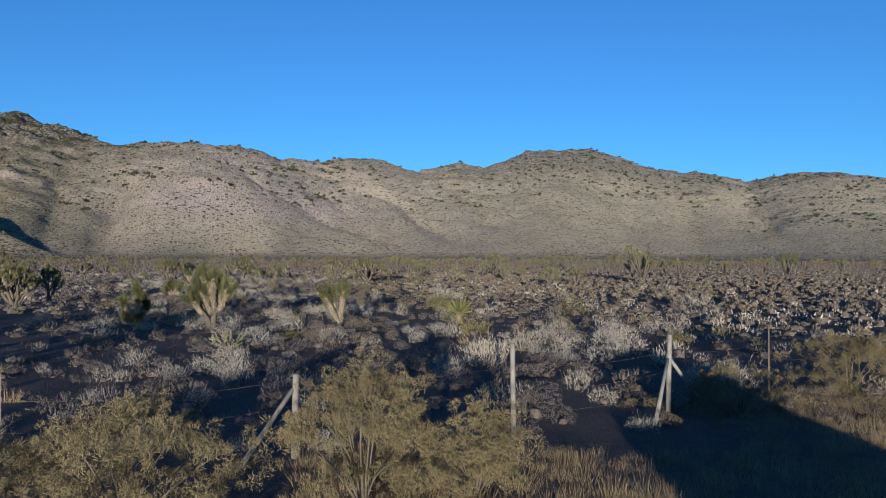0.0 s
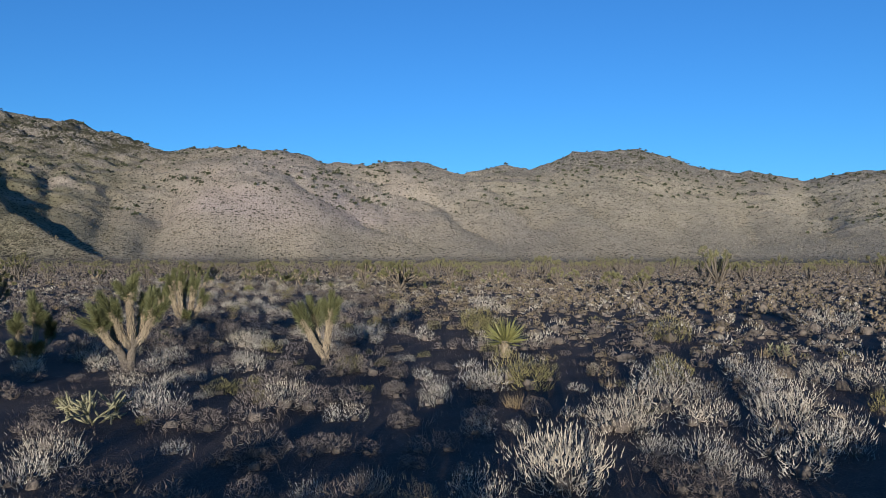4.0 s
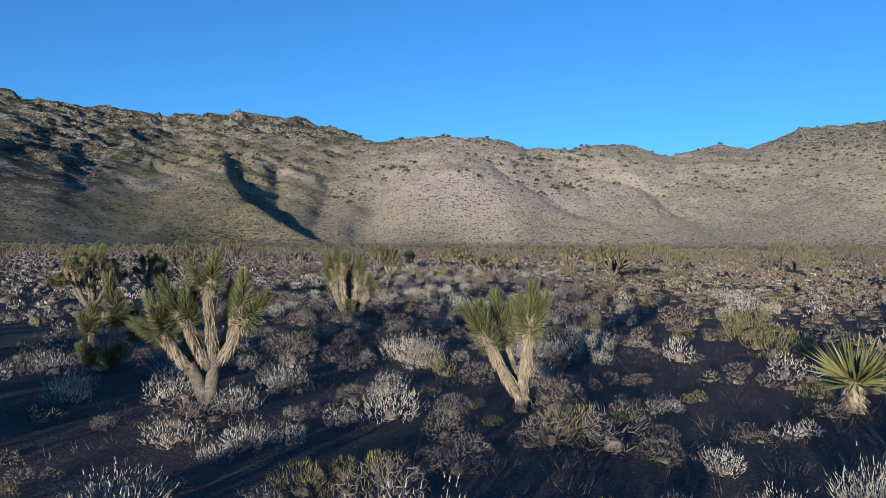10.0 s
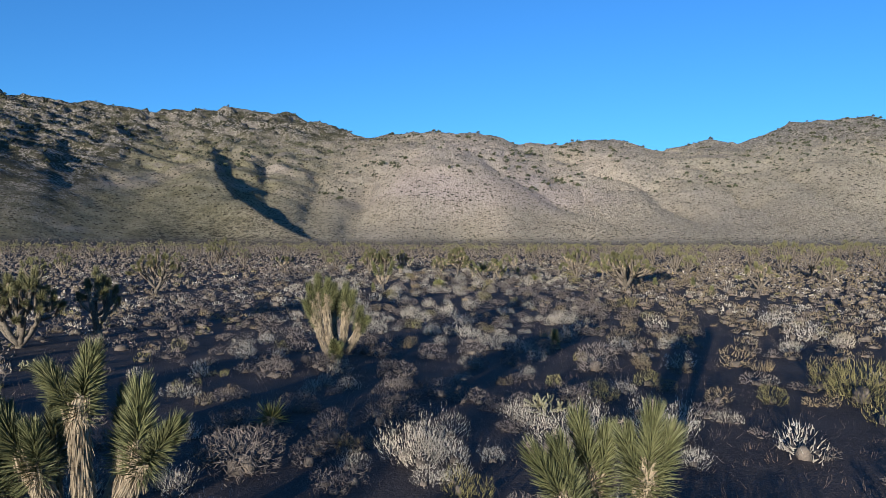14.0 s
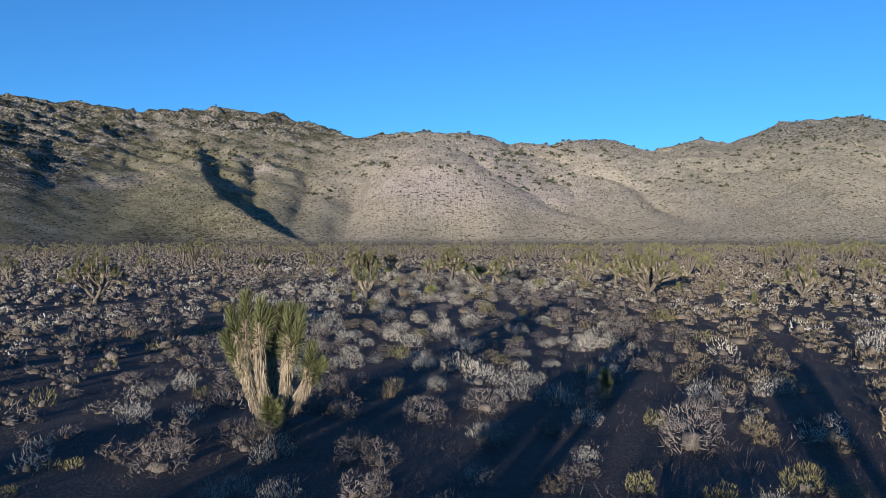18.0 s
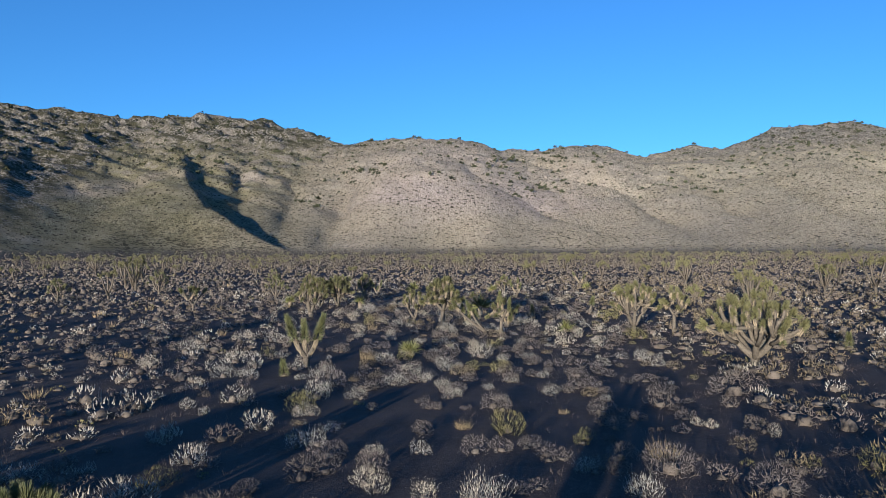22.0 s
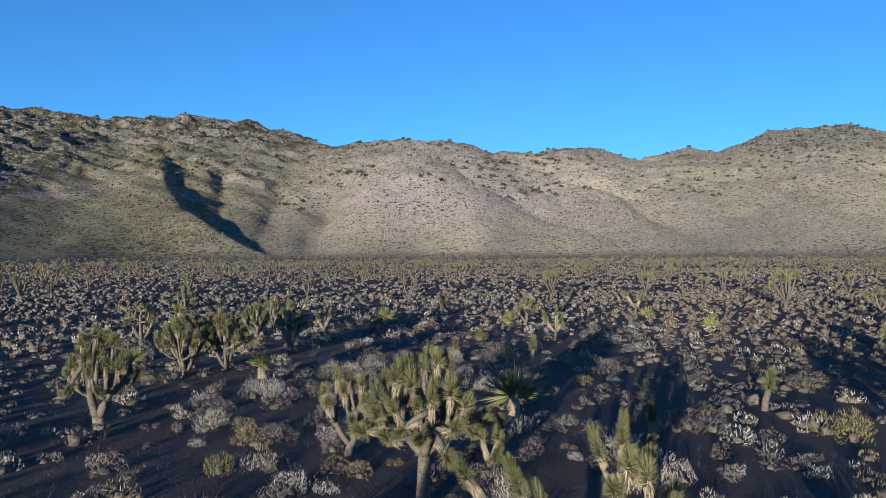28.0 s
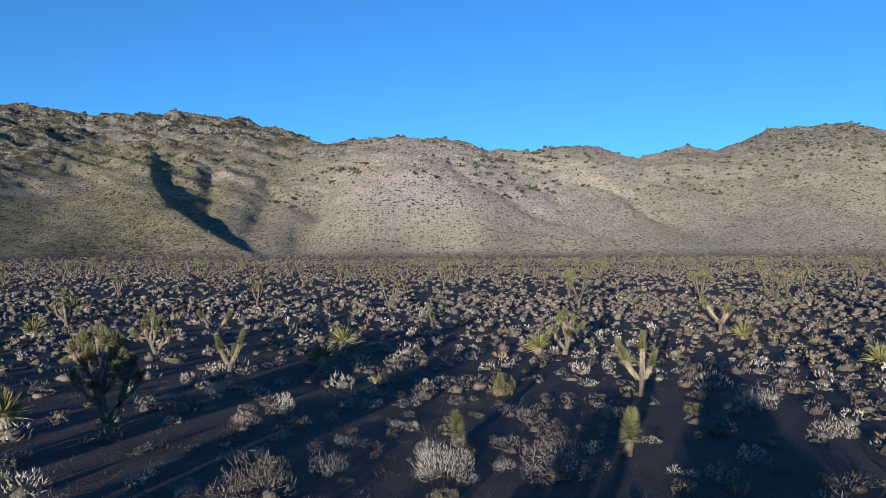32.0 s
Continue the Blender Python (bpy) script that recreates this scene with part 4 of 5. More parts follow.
for n, (x, y, high, limbs) in enumerate(((33.7, 79.6, 2.4, 4), (49.1, 75.4, 3.4, 5), (65.7, 88.9, 3.0, 4), (38.4, 124.3, 2.4, 4), (-25.2, 116.1, 2.6, 5), (-30.4, 106.6, 2.3, 4), (44.3, 98.1, 1.9, 3), (27.6, 96.0, 2.2, 4), (30.5, 104.0, 2.0, 3), (24.0, 101.0, 1.6, 3), (-26.0, 70.0, 2.6, 4), (-34.0, 88.0, 2.4, 4), (31.0, 62.0, 2.2, 3), (36.0, 66.0, 2.0, 3), (-11.5, 108.0, 2.4, 4), (-17.0, 131.0, 2.3, 4))):
    old_joshua(x, y, high, high * 0.85, limbs, 16, 90 + n, "Joshua tree with crowded upright limbs standing in brush", near=False)
# three added trees, out of view on the left, only to throw shadows
old_joshua(-8.5, 12.5, 2.9, 2.6, 5, 30, 201, "unseen old Joshua tree, added to cast a long shadow")
old_joshua(-11.0, 17.0, 2.6, 2.4, 4, 24, 202, "unseen old Joshua tree with a domed crown, added to shade the brush")
old_joshua(-6.4, 15.0, 1.9, 1.8, 4, 18, 203, "unseen low Joshua tree with a domed crown, added to shade the brush")
for n, (x, y, size, stem) in enumerate(((9.6, 27.4, 1.0, 0.42), (0.0, 33.6, 0.5, 0.1), (6.0, 90.5, 1.4, 0.55), (-8.5, 99.8, 0.8, 0.4), (-2.7, 97.3, 0.8, 0.5), (0.5, 114.0, 0.9, 0.5), (-14.9, 123.6, 1.0, 0.5), (19.8, 122.6, 0.9, 0.3), (20.9, 113.9, 0.9, 0.3), (2.0, 72.8, 0.75, 0.2), (9.9, 80.6, 0.8, 0.1), (-5.5, 104.8, 0.8, 0.5), (9.0, 118.0, 0.9, 0.3), (0.6, 119.5, 1.0, 0.4))):
    yucca(x, y, size, stem, seed=n + 1)
for n, (x, y, size) in enumerate(((16.9, 25.6, 0.8), (0.5, 21.2, 1.15), (4.9, 34.4, 0.8), (-7.3, 38.5, 0.6), (-9.0, 35.0, 0.5))):
    cholla(x, y, size, seed=n + 60)

# ================= brush =================
def mound(segs, rings, r, size=1.0, high=0.6, lumpy=0.2):
    """A lumpy dome about one metre across: the dense inner twigs of a bush."""
    a = np.arange(segs) * 6.283 / segs
    phase, v = r.uniform(0, 6, 4), []
    for k in range(rings):
        c = k / rings
        rad = 0.5 * math.cos(c * 1.5) ** 0.7 * (0.86 if k == 0 else 1.0)
        lump = 1 + lumpy * (0.6 * np.sin(2 * a + phase[0]) + 0.5 * np.sin(3 * a + phase[1] + 2 * c)) + lumpy * r.uniform(-0.6, 0.6, segs)
        twist = a + 3.1416 / segs * (k % 2)
        v.append(np.stack([np.cos(twist) * rad * lump, np.sin(twist) * rad * lump, high * math.sin(c * 1.5) * (1 + lumpy * r.uniform(-0.7, 0.7, segs)) - 0.03 * (k == 0)], -1))
    v = np.concatenate(v + [np.array([[0.04 * r.normal(), 0.04 * r.normal(), high * r.uniform(0.9, 1.05)]])]) * size
    t = []
    for k in range(rings - 1):
        for i in range(segs):
            p, q = k * segs + i, k * segs + (i + 1) % segs
            t += [(p, q, q + segs), (p, q + segs, p + segs)]
    t += [((rings - 1) * segs + i, (rings - 1) * segs + (i + 1) % segs, rings * segs) for i in range(segs)]
    return v, np.array(t)


def fuzz(core, n, r, twig, width, up=0.5, wild=0.35, sunk=0.35):
    """Twigs that stand out of a mound's skin."""
    v, t = core
    p, q, o = v[t[:, 0]], v[t[:, 1]], v[t[:, 2]]
    face = np.cross(q - p, o - p)
    area = np.linalg.norm(face, axis=1)
    k = r.choice(len(t), n, p=area / area.sum())
    u, w = r.uniform(0, 1, (n, 1)), r.uniform(0, 1, (n, 1))
    u, w = np.where(u + w > 1, 1 - u, u), np.where(u + w > 1, 1 - w, w)
    base = p[k] + (q - p)[k] * u + (o - p)[k] * w
    way = unit(unit(face[k]) + [0, 0, up] + r.normal(0, wild, (n, 3)))
    long = twig * r.uniform(0.5, 1.3, (n, 1))
    return blades(base - way * long * sunk, way, long[:, 0], width * r.uniform(0.7, 1.3, n), r, False)


def bush(n, r, segs=8, rings=3, twig=0.12, width=0.014, up=0.5, high=0.6, heart=0.62, lobes=1, wild=0.4, dense=False):
    """A rounded bush about one metre across: a heart in shade-dark colour, or several grown together, under a ragged
    skin of twigs; dense: the heart is of twigs too.
    """
    bits = []
    for k in range(lobes):
        size = r.uniform(0.85, 1.0) if lobes == 1 else r.uniform(0.5, 0.75)
        skin = mound(segs, rings, r, size, high * r.uniform(0.85, 1.1), 0.26)
        if lobes > 1:
            a, q = k * 6.283 / lobes + r.uniform(0, 1), r.uniform(0.16, 0.3)
            skin = skin[0] * [1, 1, 1.25] + [math.cos(a) * q, math.sin(a) * q, 0], skin[1]
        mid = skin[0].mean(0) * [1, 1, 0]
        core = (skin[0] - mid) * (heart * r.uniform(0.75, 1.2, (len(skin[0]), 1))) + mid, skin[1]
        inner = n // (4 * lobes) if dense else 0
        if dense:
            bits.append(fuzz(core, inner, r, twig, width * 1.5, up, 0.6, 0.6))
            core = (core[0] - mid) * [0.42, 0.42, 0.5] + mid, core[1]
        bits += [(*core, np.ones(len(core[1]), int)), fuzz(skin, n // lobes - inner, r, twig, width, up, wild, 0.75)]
    return join_bush(bits)


def spike_bush(fingers, each, r, width=0.014, leaf=0.08):
    """A dense bush of upright fuzzy stems about one metre across."""
    a, q = r.uniform(0, 6.283, fingers), np.sqrt(r.uniform(0, 1, fingers))
    lump = 1 + 0.15 * np.sin(3 * a + r.uniform(0, 6)) + 0.12 * np.sin(7 * a)
    foot = np.stack([np.cos(a) * q * 0.2, np.sin(a) * q * 0.2, 0 * q], -1)
    tip = np.stack([np.cos(a) * q * 0.5 * lump, np.sin(a) * q * 0.5 * lump, (0.62 - 0.3 * q * q) * lump * r.uniform(0.8, 1.1, fingers)], -1)
    bits = []
    for f, t in zip(foot, tip):
        u = r.uniform(0.25, 1, each) ** 0.7
        mid = f * 0.35 + t * 0.65 + [*((t - f)[:2] * 0.12), -0.05 * t[2]]
        p = f * ((1 - u) ** 2)[:, None] + mid * (2 * u * (1 - u))[:, None] + t * (u * u)[:, None]
        way = unit((t - mid) / max(np.linalg.norm(t - mid), 1e-6) + r.normal(0, 0.27, (each, 3)) + [0, 0, 0.35])
        bits.append(blades(p, way, leaf * r.uniform(0.7, 1.3, each), width, r, False))
    return join(bits)


def grass_tuft(n, r, width=0.012):
    a, q = r.uniform(0, 6.283, n), np.sqrt(r.uniform(0, 1, n))
    foot = np.stack([np.cos(a) * q * 0.3, np.sin(a) * q * 0.3, 0 * q], -1)
    way = unit(np.stack([np.cos(a) * q * 0.4, np.sin(a) * q * 0.4, np.ones(n)], -1) + r.normal(0, 0.2, (n, 3)))
    return blades(foot, way, 0.6 * r.uniform(0.5, 1.1, n), width, r, False)


br = np.random.default_rng(5)
def sizes(kinds, up, high, r, wild=0.4):
    """One kind of bush at five levels of detail, from near to far."""
    near = [bush(760, r, 7, 3, 0.1, 0.0102, up, high, 0.68, 1 + k % 3, wild, True) for k in range(kinds)]
    close = [bush(230, r, 7, 3, 0.12, 0.02, up, high, 0.72, 1 + k % 2, wild, True) for k in range(kinds)]
    mid = [bush(76, r, 6, 3, 0.15, 0.042, up, high, 0.54, 1, wild) for k in range(kinds)]
    far = [bush(25, r, 5, 2, 0.18, 0.095, up, high, 0.68, 1, wild) for k in range(kinds)]
    farthest = [bush(9, r, 4, 2, 0.22, 0.17, up, high, 0.8, 1, wild) for k in range(kinds)]
    return near, close, mid, far, farthest


BUSHES = {
    "grey": (M_GREY, *sizes(6, 0.4, 0.55, br, 0.55), "low rounded grey-brown desert shrub of dense twigs", "grey_shrub"),
    "pale": (M_PALE, *sizes(6, 1.1, 0.6, br), "pale silvery shrub of upright bristling stems", "pale_shrub"),
    "tan": (M_TAN, *sizes(6, 0.6, 0.58, br), "rounded tan-olive desert shrub of fine dry twigs", "tan_shrub"),
    "green": (M_GREEN, *sizes(4, 1.5, 0.62, br, 0.3), "yellow-green broom-like desert shrub", "green_shrub"),
    "grass": (M_GRASS, [grass_tuft(150, br) for _ in range(3)], [grass_tuft(90, br, 0.016) for _ in range(3)], [grass_tuft(50, br, 0.03) for _ in range(3)], [grass_tuft(16, br, 0.08) for _ in range(2)], [grass_tuft(8, br, 0.14) for _ in range(2)],
              "tuft of dry golden grass", "grass_tuft"),
}
for k in range(6):
    BUSHES["pale"][1][k] = join_bush([spike_bush(110, 4, br, 0.0085, 0.048), bush(460, br, 7, 3, 0.1, 0.0105, 1.2, 0.6, 0.68, 1 + k % 3, 0.35, True)])
rows = {k: ([], [], [], [], []) for k in BUSHES}


# bushes that stand out, stretch by stretch: x, y, width
PALE_1 = ((6.5, 16.5, 1.14), (8.6, 18.9, 0.82), (10.2, 19.1, 0.9), (6.3, 19.3, 0.61), (6.2, 21.6, 0.63), (7.5, 23.1, 0.71), (12.1, 23.4, 0.82), (11.3, 20.8, 0.75), (13, 21, 1), (11, 18.3, 1.08), (8.6, 16.2, 0.66), (10.7, 17, 0.98), (8.4, 17.6, 0.65), (4.4, 20.6, 0.57), (4.3, 16.9, 0.46), (3.6, 16.7, 0.44), (2.8, 31.5, 0.81), (0.4, 18.1, 0.69), (1.1, 24.4, 0.44), (5.4, 16.2, 0.68), (15, 20.8, 1.21))
PALE_2 = ((1.3, 24.8, 0.61), (1.7, 25.1, 0.47), (2.2, 26.1, 0.43), (2.5, 28, 0.5), (3, 31.3, 0.76), (2, 23, 0.37), (6.6, 24.4, 0.52), (6.5, 22.6, 0.72), (7.6, 23, 0.93), (6.6, 32.9, 0.98), (-2.3, 27.7, 0.65), (-3.9, 29.5, 0.89), (8.9, 24.8, 0.5))
PALE_3 = ((2.9, 30.5, 0.45), (3.2, 30.7, 0.46), (2.6, 27.9, 0.48), (6.8, 32.9, 0.97), (-2.1, 27.2, 0.7), (0.6, 26.7, 0.66), (-2.6, 40.6, 0.75), (14.8, 44.9, 1.16), (15.1, 43.2, 0.88))
PALE_4 = ((-2.4, 35.6, 0.64), (-3.2, 42.6, 0.72), (-2.7, 43.4, 0.59), (0.4, 38.4, 0.62), (5.2, 42, 0.73), (5.4, 40.3, 0.59), (7, 45.2, 0.64), (2.7, 43.4, 0.57), (1.9, 49.8, 0.77), (3.3, 45.6, 0.96), (15.4, 48.6, 1.25), (13, 42.1, 0.77), (9.7, 42.8, 0.73))
PALE_5 = ((2.7, 53.6, 0.69), (1.2, 51.2, 0.78), (2.9, 56, 0.54), (5.5, 52.9, 0.61), (6.7, 55.9, 0.68), (1.9, 56.4, 0.69), (-7.3, 73.8, 1.15), (-4.8, 71.5, 1.06), (-1.2, 52.9, 1.03), (1.3, 54.1, 0.72))
PALE_6 = ((3.3, 65.7, 0.62), (3.6, 64.3, 0.57), (6.5, 64.6, 0.59), (4.9, 72.1, 1.14), (11.1, 70.9, 0.76), (-6.1, 77.9, 0.99), (-4.3, 68.3, 0.85), (-3.5, 68.3, 0.67), (-7.7, 70.3, 0.78), (4.7, 65.4, 0.41))
PALE_7 = ((-1.9, 93.7, 1.14), (-9.4, 102.2, 1.37), (0.5, 98.6, 0.9), (-2.3, 89.6, 0.96), (-1.4, 94.1, 0.77), (-2.1, 87.8, 0.44))
PALE_8 = ((-1.8, 93.9, 1.04), (1.2, 96.3, 0.81), (-0.4, 98.6, 0.93), (13.3, 103.8, 0.83), (13, 106.9, 0.92), (-2.1, 109.8, 0.73))
GREY_1 = ((3, 20.9, 0.97), (4.3, 18.6, 0.63), (2.6, 18.5, 0.46), (3, 18.1, 0.52), (3.8, 18.7, 0.64), (5.3, 20.1, 0.64), (7.7, 20.4, 0.6), (5.6, 22.6, 0.67), (1.3, 17.8, 0.73), (2.3, 20.3, 0.64), (7.9, 15.9, 0.83))
GREY_2 = ((2, 34.3, 1.05), (5.2, 30.6, 1.21), (5.2, 25.6, 0.73), (0.1, 31.2, 1.15), (4.6, 25.2, 0.46), (5.7, 22.9, 0.61), (7.4, 25.7, 0.51), (3.6, 25.5, 0.64))
GREY_3 = ((2.1, 33.3, 0.98), (1.7, 30.4, 0.7), (0.3, 31, 1.18), (1.8, 38.3, 0.98), (5.7, 35.6, 0.99))
GREY_4 = ((2.1, 35.6, 0.96), (-1.3, 35.5, 0.6), (0.6, 36.2, 0.43), (6.7, 38.9, 1.2), (1.5, 39.2, 0.65), (9.3, 40.3, 0.76), (3.7, 41.4, 0.88), (8, 41.4, 0.79))
GREY_5 = ((0.7, 57.3, 1.02), (7.6, 57.1, 1.03), (9.4, 53.4, 1.37), (9.3, 51.3, 0.98), (9.1, 55.9, 1.13), (0.7, 53.7, 0.7), (-0.8, 55.6, 0.81), (-1.3, 51.9, 0.86))
GREY_6 = ((4.8, 62.7, 1.03), (1, 65.8, 1.12), (-0.3, 66.4, 1.02), (6.1, 67.7, 0.78), (7.6, 65.6, 0.99), (11.9, 64.5, 1.6), (9.7, 64.6, 0.97))
GREY_7 = ((-0.2, 88.3, 1.17), (1.3, 87.2, 0.81), (7.1, 85.3, 0.73), (9.8, 91.9, 1.07), (-2.8, 91.3, 1.04), (10.5, 88.4, 1.39), (16.3, 94.3, 1.6), (6.6, 101.3, 1.48), (-6.3, 96.5, 0.89))
GREY_8 = ((2.5, 94.5, 0.83), (3.1, 97.8, 0.87), (4.5, 96.7, 0.82), (1.2, 100.3, 1.6), (5.1, 95.7, 0.77), (7, 104.7, 1), (7.5, 97.1, 1), (10.4, 97.6, 1.07), (5.5, 99, 0.78), (13, 95.4, 0.87))
GREEN_1 = ((2.3, 23.4, 0.58), (2.8, 23.9, 0.6), (9.1, 23.8, 0.9), (5.1, 25.7, 0.81), (16.1, 29.6, 1.37))
GREEN_2 = ((2.5, 23.5, 0.52), (3, 24.3, 0.42), (3.1, 22.4, 0.44), (6.1, 26.9, 0.37), (7.4, 27.9, 0.41), (5.1, 23.1, 0.37), (11.3, 35.5, 1.6), (9.5, 28.3, 0.56))
GREEN_3 = ((10.9, 32.5, 1.43), (11.6, 36.8, 1.31), (9.5, 35.4, 0.73), (6, 26.5, 0.35), (4, 27.2, 0.3), (3.3, 28.2, 0.33))
GREEN_4 = ((5.4, 37, 0.46), (7.5, 37, 0.68), (6.2, 35.4, 0.73), (6.3, 36.7, 0.46))
GREEN_5 = ((4.8, 60.3, 1.01), (-2.1, 56.8, 0.73), (6.4, 59.4, 0.65), (11.8, 57, 1.11))
GREEN_6 = ((4.4, 69.1, 0.66), (5.4, 68.7, 0.81), (-0.6, 63.2, 0.97), (12.7, 77.9, 1.23))
GREEN_7 = ((-1.3, 89.2, 0.77), (6.5, 109.8, 0.94), (11.5, 90.6, 0.69), (13.9, 87.7, 1.6), (-0.9, 85.6, 0.76))
GREEN_8 = ((6.5, 109.4, 0.71), (11.1, 106.3, 0.66), (11.2, 100.6, 0.44), (10.6, 93.4, 0.61))
PALE_9 = ((0.5, 15.5, 0.81), (-0.1, 17.2, 0.73), (0.5, 18.8, 0.94), (-0.8, 16.5, 0.82), (-1.8, 18.9, 0.68), (-0.2, 13.9, 0.48), (-2.0, 16.6, 0.71), (-2.0, 14.3, 0.60), (6.6, 16.8, 1.33), (5.1, 15.4, 0.68), (8.7, 16.9, 0.81), (8.6, 19.0, 1.20), (10.6, 20.9, 1.02), (12.2, 19.7, 1.18), (2.5, 31.6, 0.95), (23.6, 30.8, 1.60), (13.5, 22.3, 0.96), (14.9, 21.9, 0.87))
GREY_9 = ((7.9, 13.9, 0.66), (1.5, 16.0, 0.90), (-1.2, 13.7, 0.85), (3.1, 22.8, 1.00), (-2.6, 18.0, 0.78), (7.1, 14.8, 0.80), (7.6, 11.9, 0.58), (5.2, 25.2, 1.13), (-1.0, 15.0, 0.73))
SAGE = ((9.7, 12.4, 0.8), (10.4, 12.2, 0.9), (6.9, 11.6, 0.6))
GREEN_9 = ((11.9, 22.9, 1.13), (8.4, 23.2, 1.44), (14.0, 19.0, 0.86))
STANDING = {"pale": (PALE_1, PALE_2, PALE_3, PALE_4, PALE_5, PALE_6, PALE_7, PALE_8, PALE_9, SAGE), "grey": (GREY_1, GREY_2, GREY_3, GREY_4, GREY_5, GREY_6, GREY_7, GREY_8, GREY_9), "green": (GREEN_1, GREEN_2, GREEN_3, GREEN_4, GREEN_5, GREEN_6, GREEN_7, GREEN_8, GREEN_9)}
taken = []
for kind, stretches in STANDING.items():
    for some in stretches:
        for x, y, size in some:
            taken.append((x, y, size))
            rows[kind][0].append((x, y, size * 1.15, br.uniform(0.8, 1.05)))
taken = np.array(taken)


def kind_at(x, y):
    v = wave(x, y, 31, 4.5) + 0.5 * br.normal(0, 0.5)
    u = br.uniform()
    dry = min(max((x - 3.5 - 0.1 * (y - 20)) / 9, 0.05), 0.75) * min(max((y - 26) / 14, 0.15), 1)
    if br.uniform() < dry:
        return "tan" if u < 0.82 else "green" if u < 0.92 else "pale"
    if v > 0.08 + 0.3 * min(max((-3 - x) / 6, 0), 1):
        return "pale" if u < 0.62 else "grey" if u < 0.94 else "green"
    return "grey" if u < 0.66 else "pale" if u < 0.83 else "tan" if u < 0.9 else "green" if u < 0.96 else "grass"


step = 0.99
for gy in np.arange(4, 158, step):
    for gx in np.arange(-95, 125, step):
        x, y = gx + br.uniform(-0.5, 0.5), gy + br.uniform(-0.5, 0.5)
        a = math.degrees(math.atan2(x - 3, y + 6))
        if not -44 < a < 58 or br.uniform() < (0.42 if -9 < x < -0.5 and y > 76 else 0.30 if -8 < x < 0 else 0.20 if x < 20 else 0.12) - 0.5 * float(wave(x, y, 33, 3.0)):
            continue
        if (np.hypot(taken[:, 0] - x, taken[:, 1] - y) < 0.3 + 0.4 * taken[:, 2]).any() or (y < 8.8 and x < 9):
            continue
        d = abs(x - 3.5) if y < 100 else math.hypot(x - 3.5, y - 100)
        kind = kind_at(x, y)
        size = (0.42 + 0.62 * br.uniform() ** 1.8) * (0.75 if kind in ("green", "grass") else 1.0)
        level = 0 if d < 4.6 else 1 if d < 8.5 else 2 if d < 19 else 3 if d < 42 else 4
        if level == 4:
            size *= 1.15
        rows[kind][level].append((x, y, size * 1.1, br.uniform(0.75, 1.1)))
for _ in range(4000):
    a, d = radians(br.uniform(-42, 54)), 18 + 130 * br.uniform() ** 0.7
    x, y = 3.5 + math.sin(a) * d, 8 + math.cos(a) * d
    if abs(x - 3.5) > 14 or y > 118:
        rows["grey" if br.uniform() < (0.75 if x < 6 else 0.35) else "tan"][3 if d < 60 else 4].append((x, y, br.uniform(0.4, 0.75), br.uniform(0.45, 0.7)))
for kind, (mat, near, close, mid, far, farthest, label, name) in BUSHES.items():
    first = rows[kind][0][:300]
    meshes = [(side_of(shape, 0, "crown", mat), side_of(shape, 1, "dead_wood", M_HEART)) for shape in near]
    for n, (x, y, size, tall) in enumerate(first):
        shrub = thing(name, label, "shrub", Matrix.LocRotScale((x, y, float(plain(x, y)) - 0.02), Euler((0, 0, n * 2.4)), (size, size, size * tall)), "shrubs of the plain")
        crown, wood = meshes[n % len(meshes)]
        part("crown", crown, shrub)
        # the heart's dark colour stands in for shade among the twigs
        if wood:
            part("dead_wood", wood, shrub, label="dead inner twigs, coloured dark for the shade inside")
    scatter(name + "_cover", close, rows[kind][0][300:], mat, label + "s, many", "shrubs")
    scatter(name + "_cover", close, rows[kind][1], mat, label + "s, many", "shrubs")
    scatter(name + "_cover", mid, rows[kind][2], mat, label + "s, many", "shrubs")
    scatter(name + "_cover", far, rows[kind][3], mat, label + "s, far off", "shrubs")
    scatter(name + "_cover", farthest, rows[kind][4], mat, label + "s, far off", "shrubs")

# far Joshua trees: copies of a few kinds
def far_joshua(x, y, high, spread, limbs, r):
    """A Joshua tree for the distance: trunk with limbs, and one crown of spiky heads."""
    wood, green = [tube([[0, 0, 0], [0.04, 0, high * 0.15], [0, 0.05, high * 0.32]], [0.14, 0.12, 0.11], 6)], []
    for k in range(limbs):
        a = k * 6.283 / limbs + r.uniform(0, 1)
        out = np.array([math.cos(a), math.sin(a), 0]) * spread * r.uniform(0.5, 1)
        elbow, tip = out * 0.6 + [0, 0, high * 0.5], out + [0, 0, high * r.uniform(0.7, 0.9)]
        wood.append(tube([[0, 0, high * r.uniform(0.15, 0.3)], elbow, tip], [0.09, 0.075, 0.06], 5))
        for q in range(r.integers(2, 4)):
            v, t = leaf_head(26, 0.3, 0.21, 0.07, r)
            green.append((v * 1.15 + tip + [*r.uniform(-0.25, 0.25, 2), r.uniform(-0.35, 0.05)], t))
    tree = thing("joshua_tree", "far Joshua tree with a spiky branching crown", "tree", pose(x, y, float(land(x, y)) - 0.05), "Joshua trees of the plain")
    part("trunk", mesh_from("trunk", *join(wood), M_BARK), tree)
    part("crown", mesh_from("crown", *join(green), M_WOODLAND), tree)
    return tree


fr = np.random.default_rng(21)
KINDS = [far_joshua(-60 - 9 * k, 150 + 11 * k, 2.1 + 0.2 * k, 0.6 + 0.1 * k, 4 + k % 4, fr) for k in range(7)]
made = 0
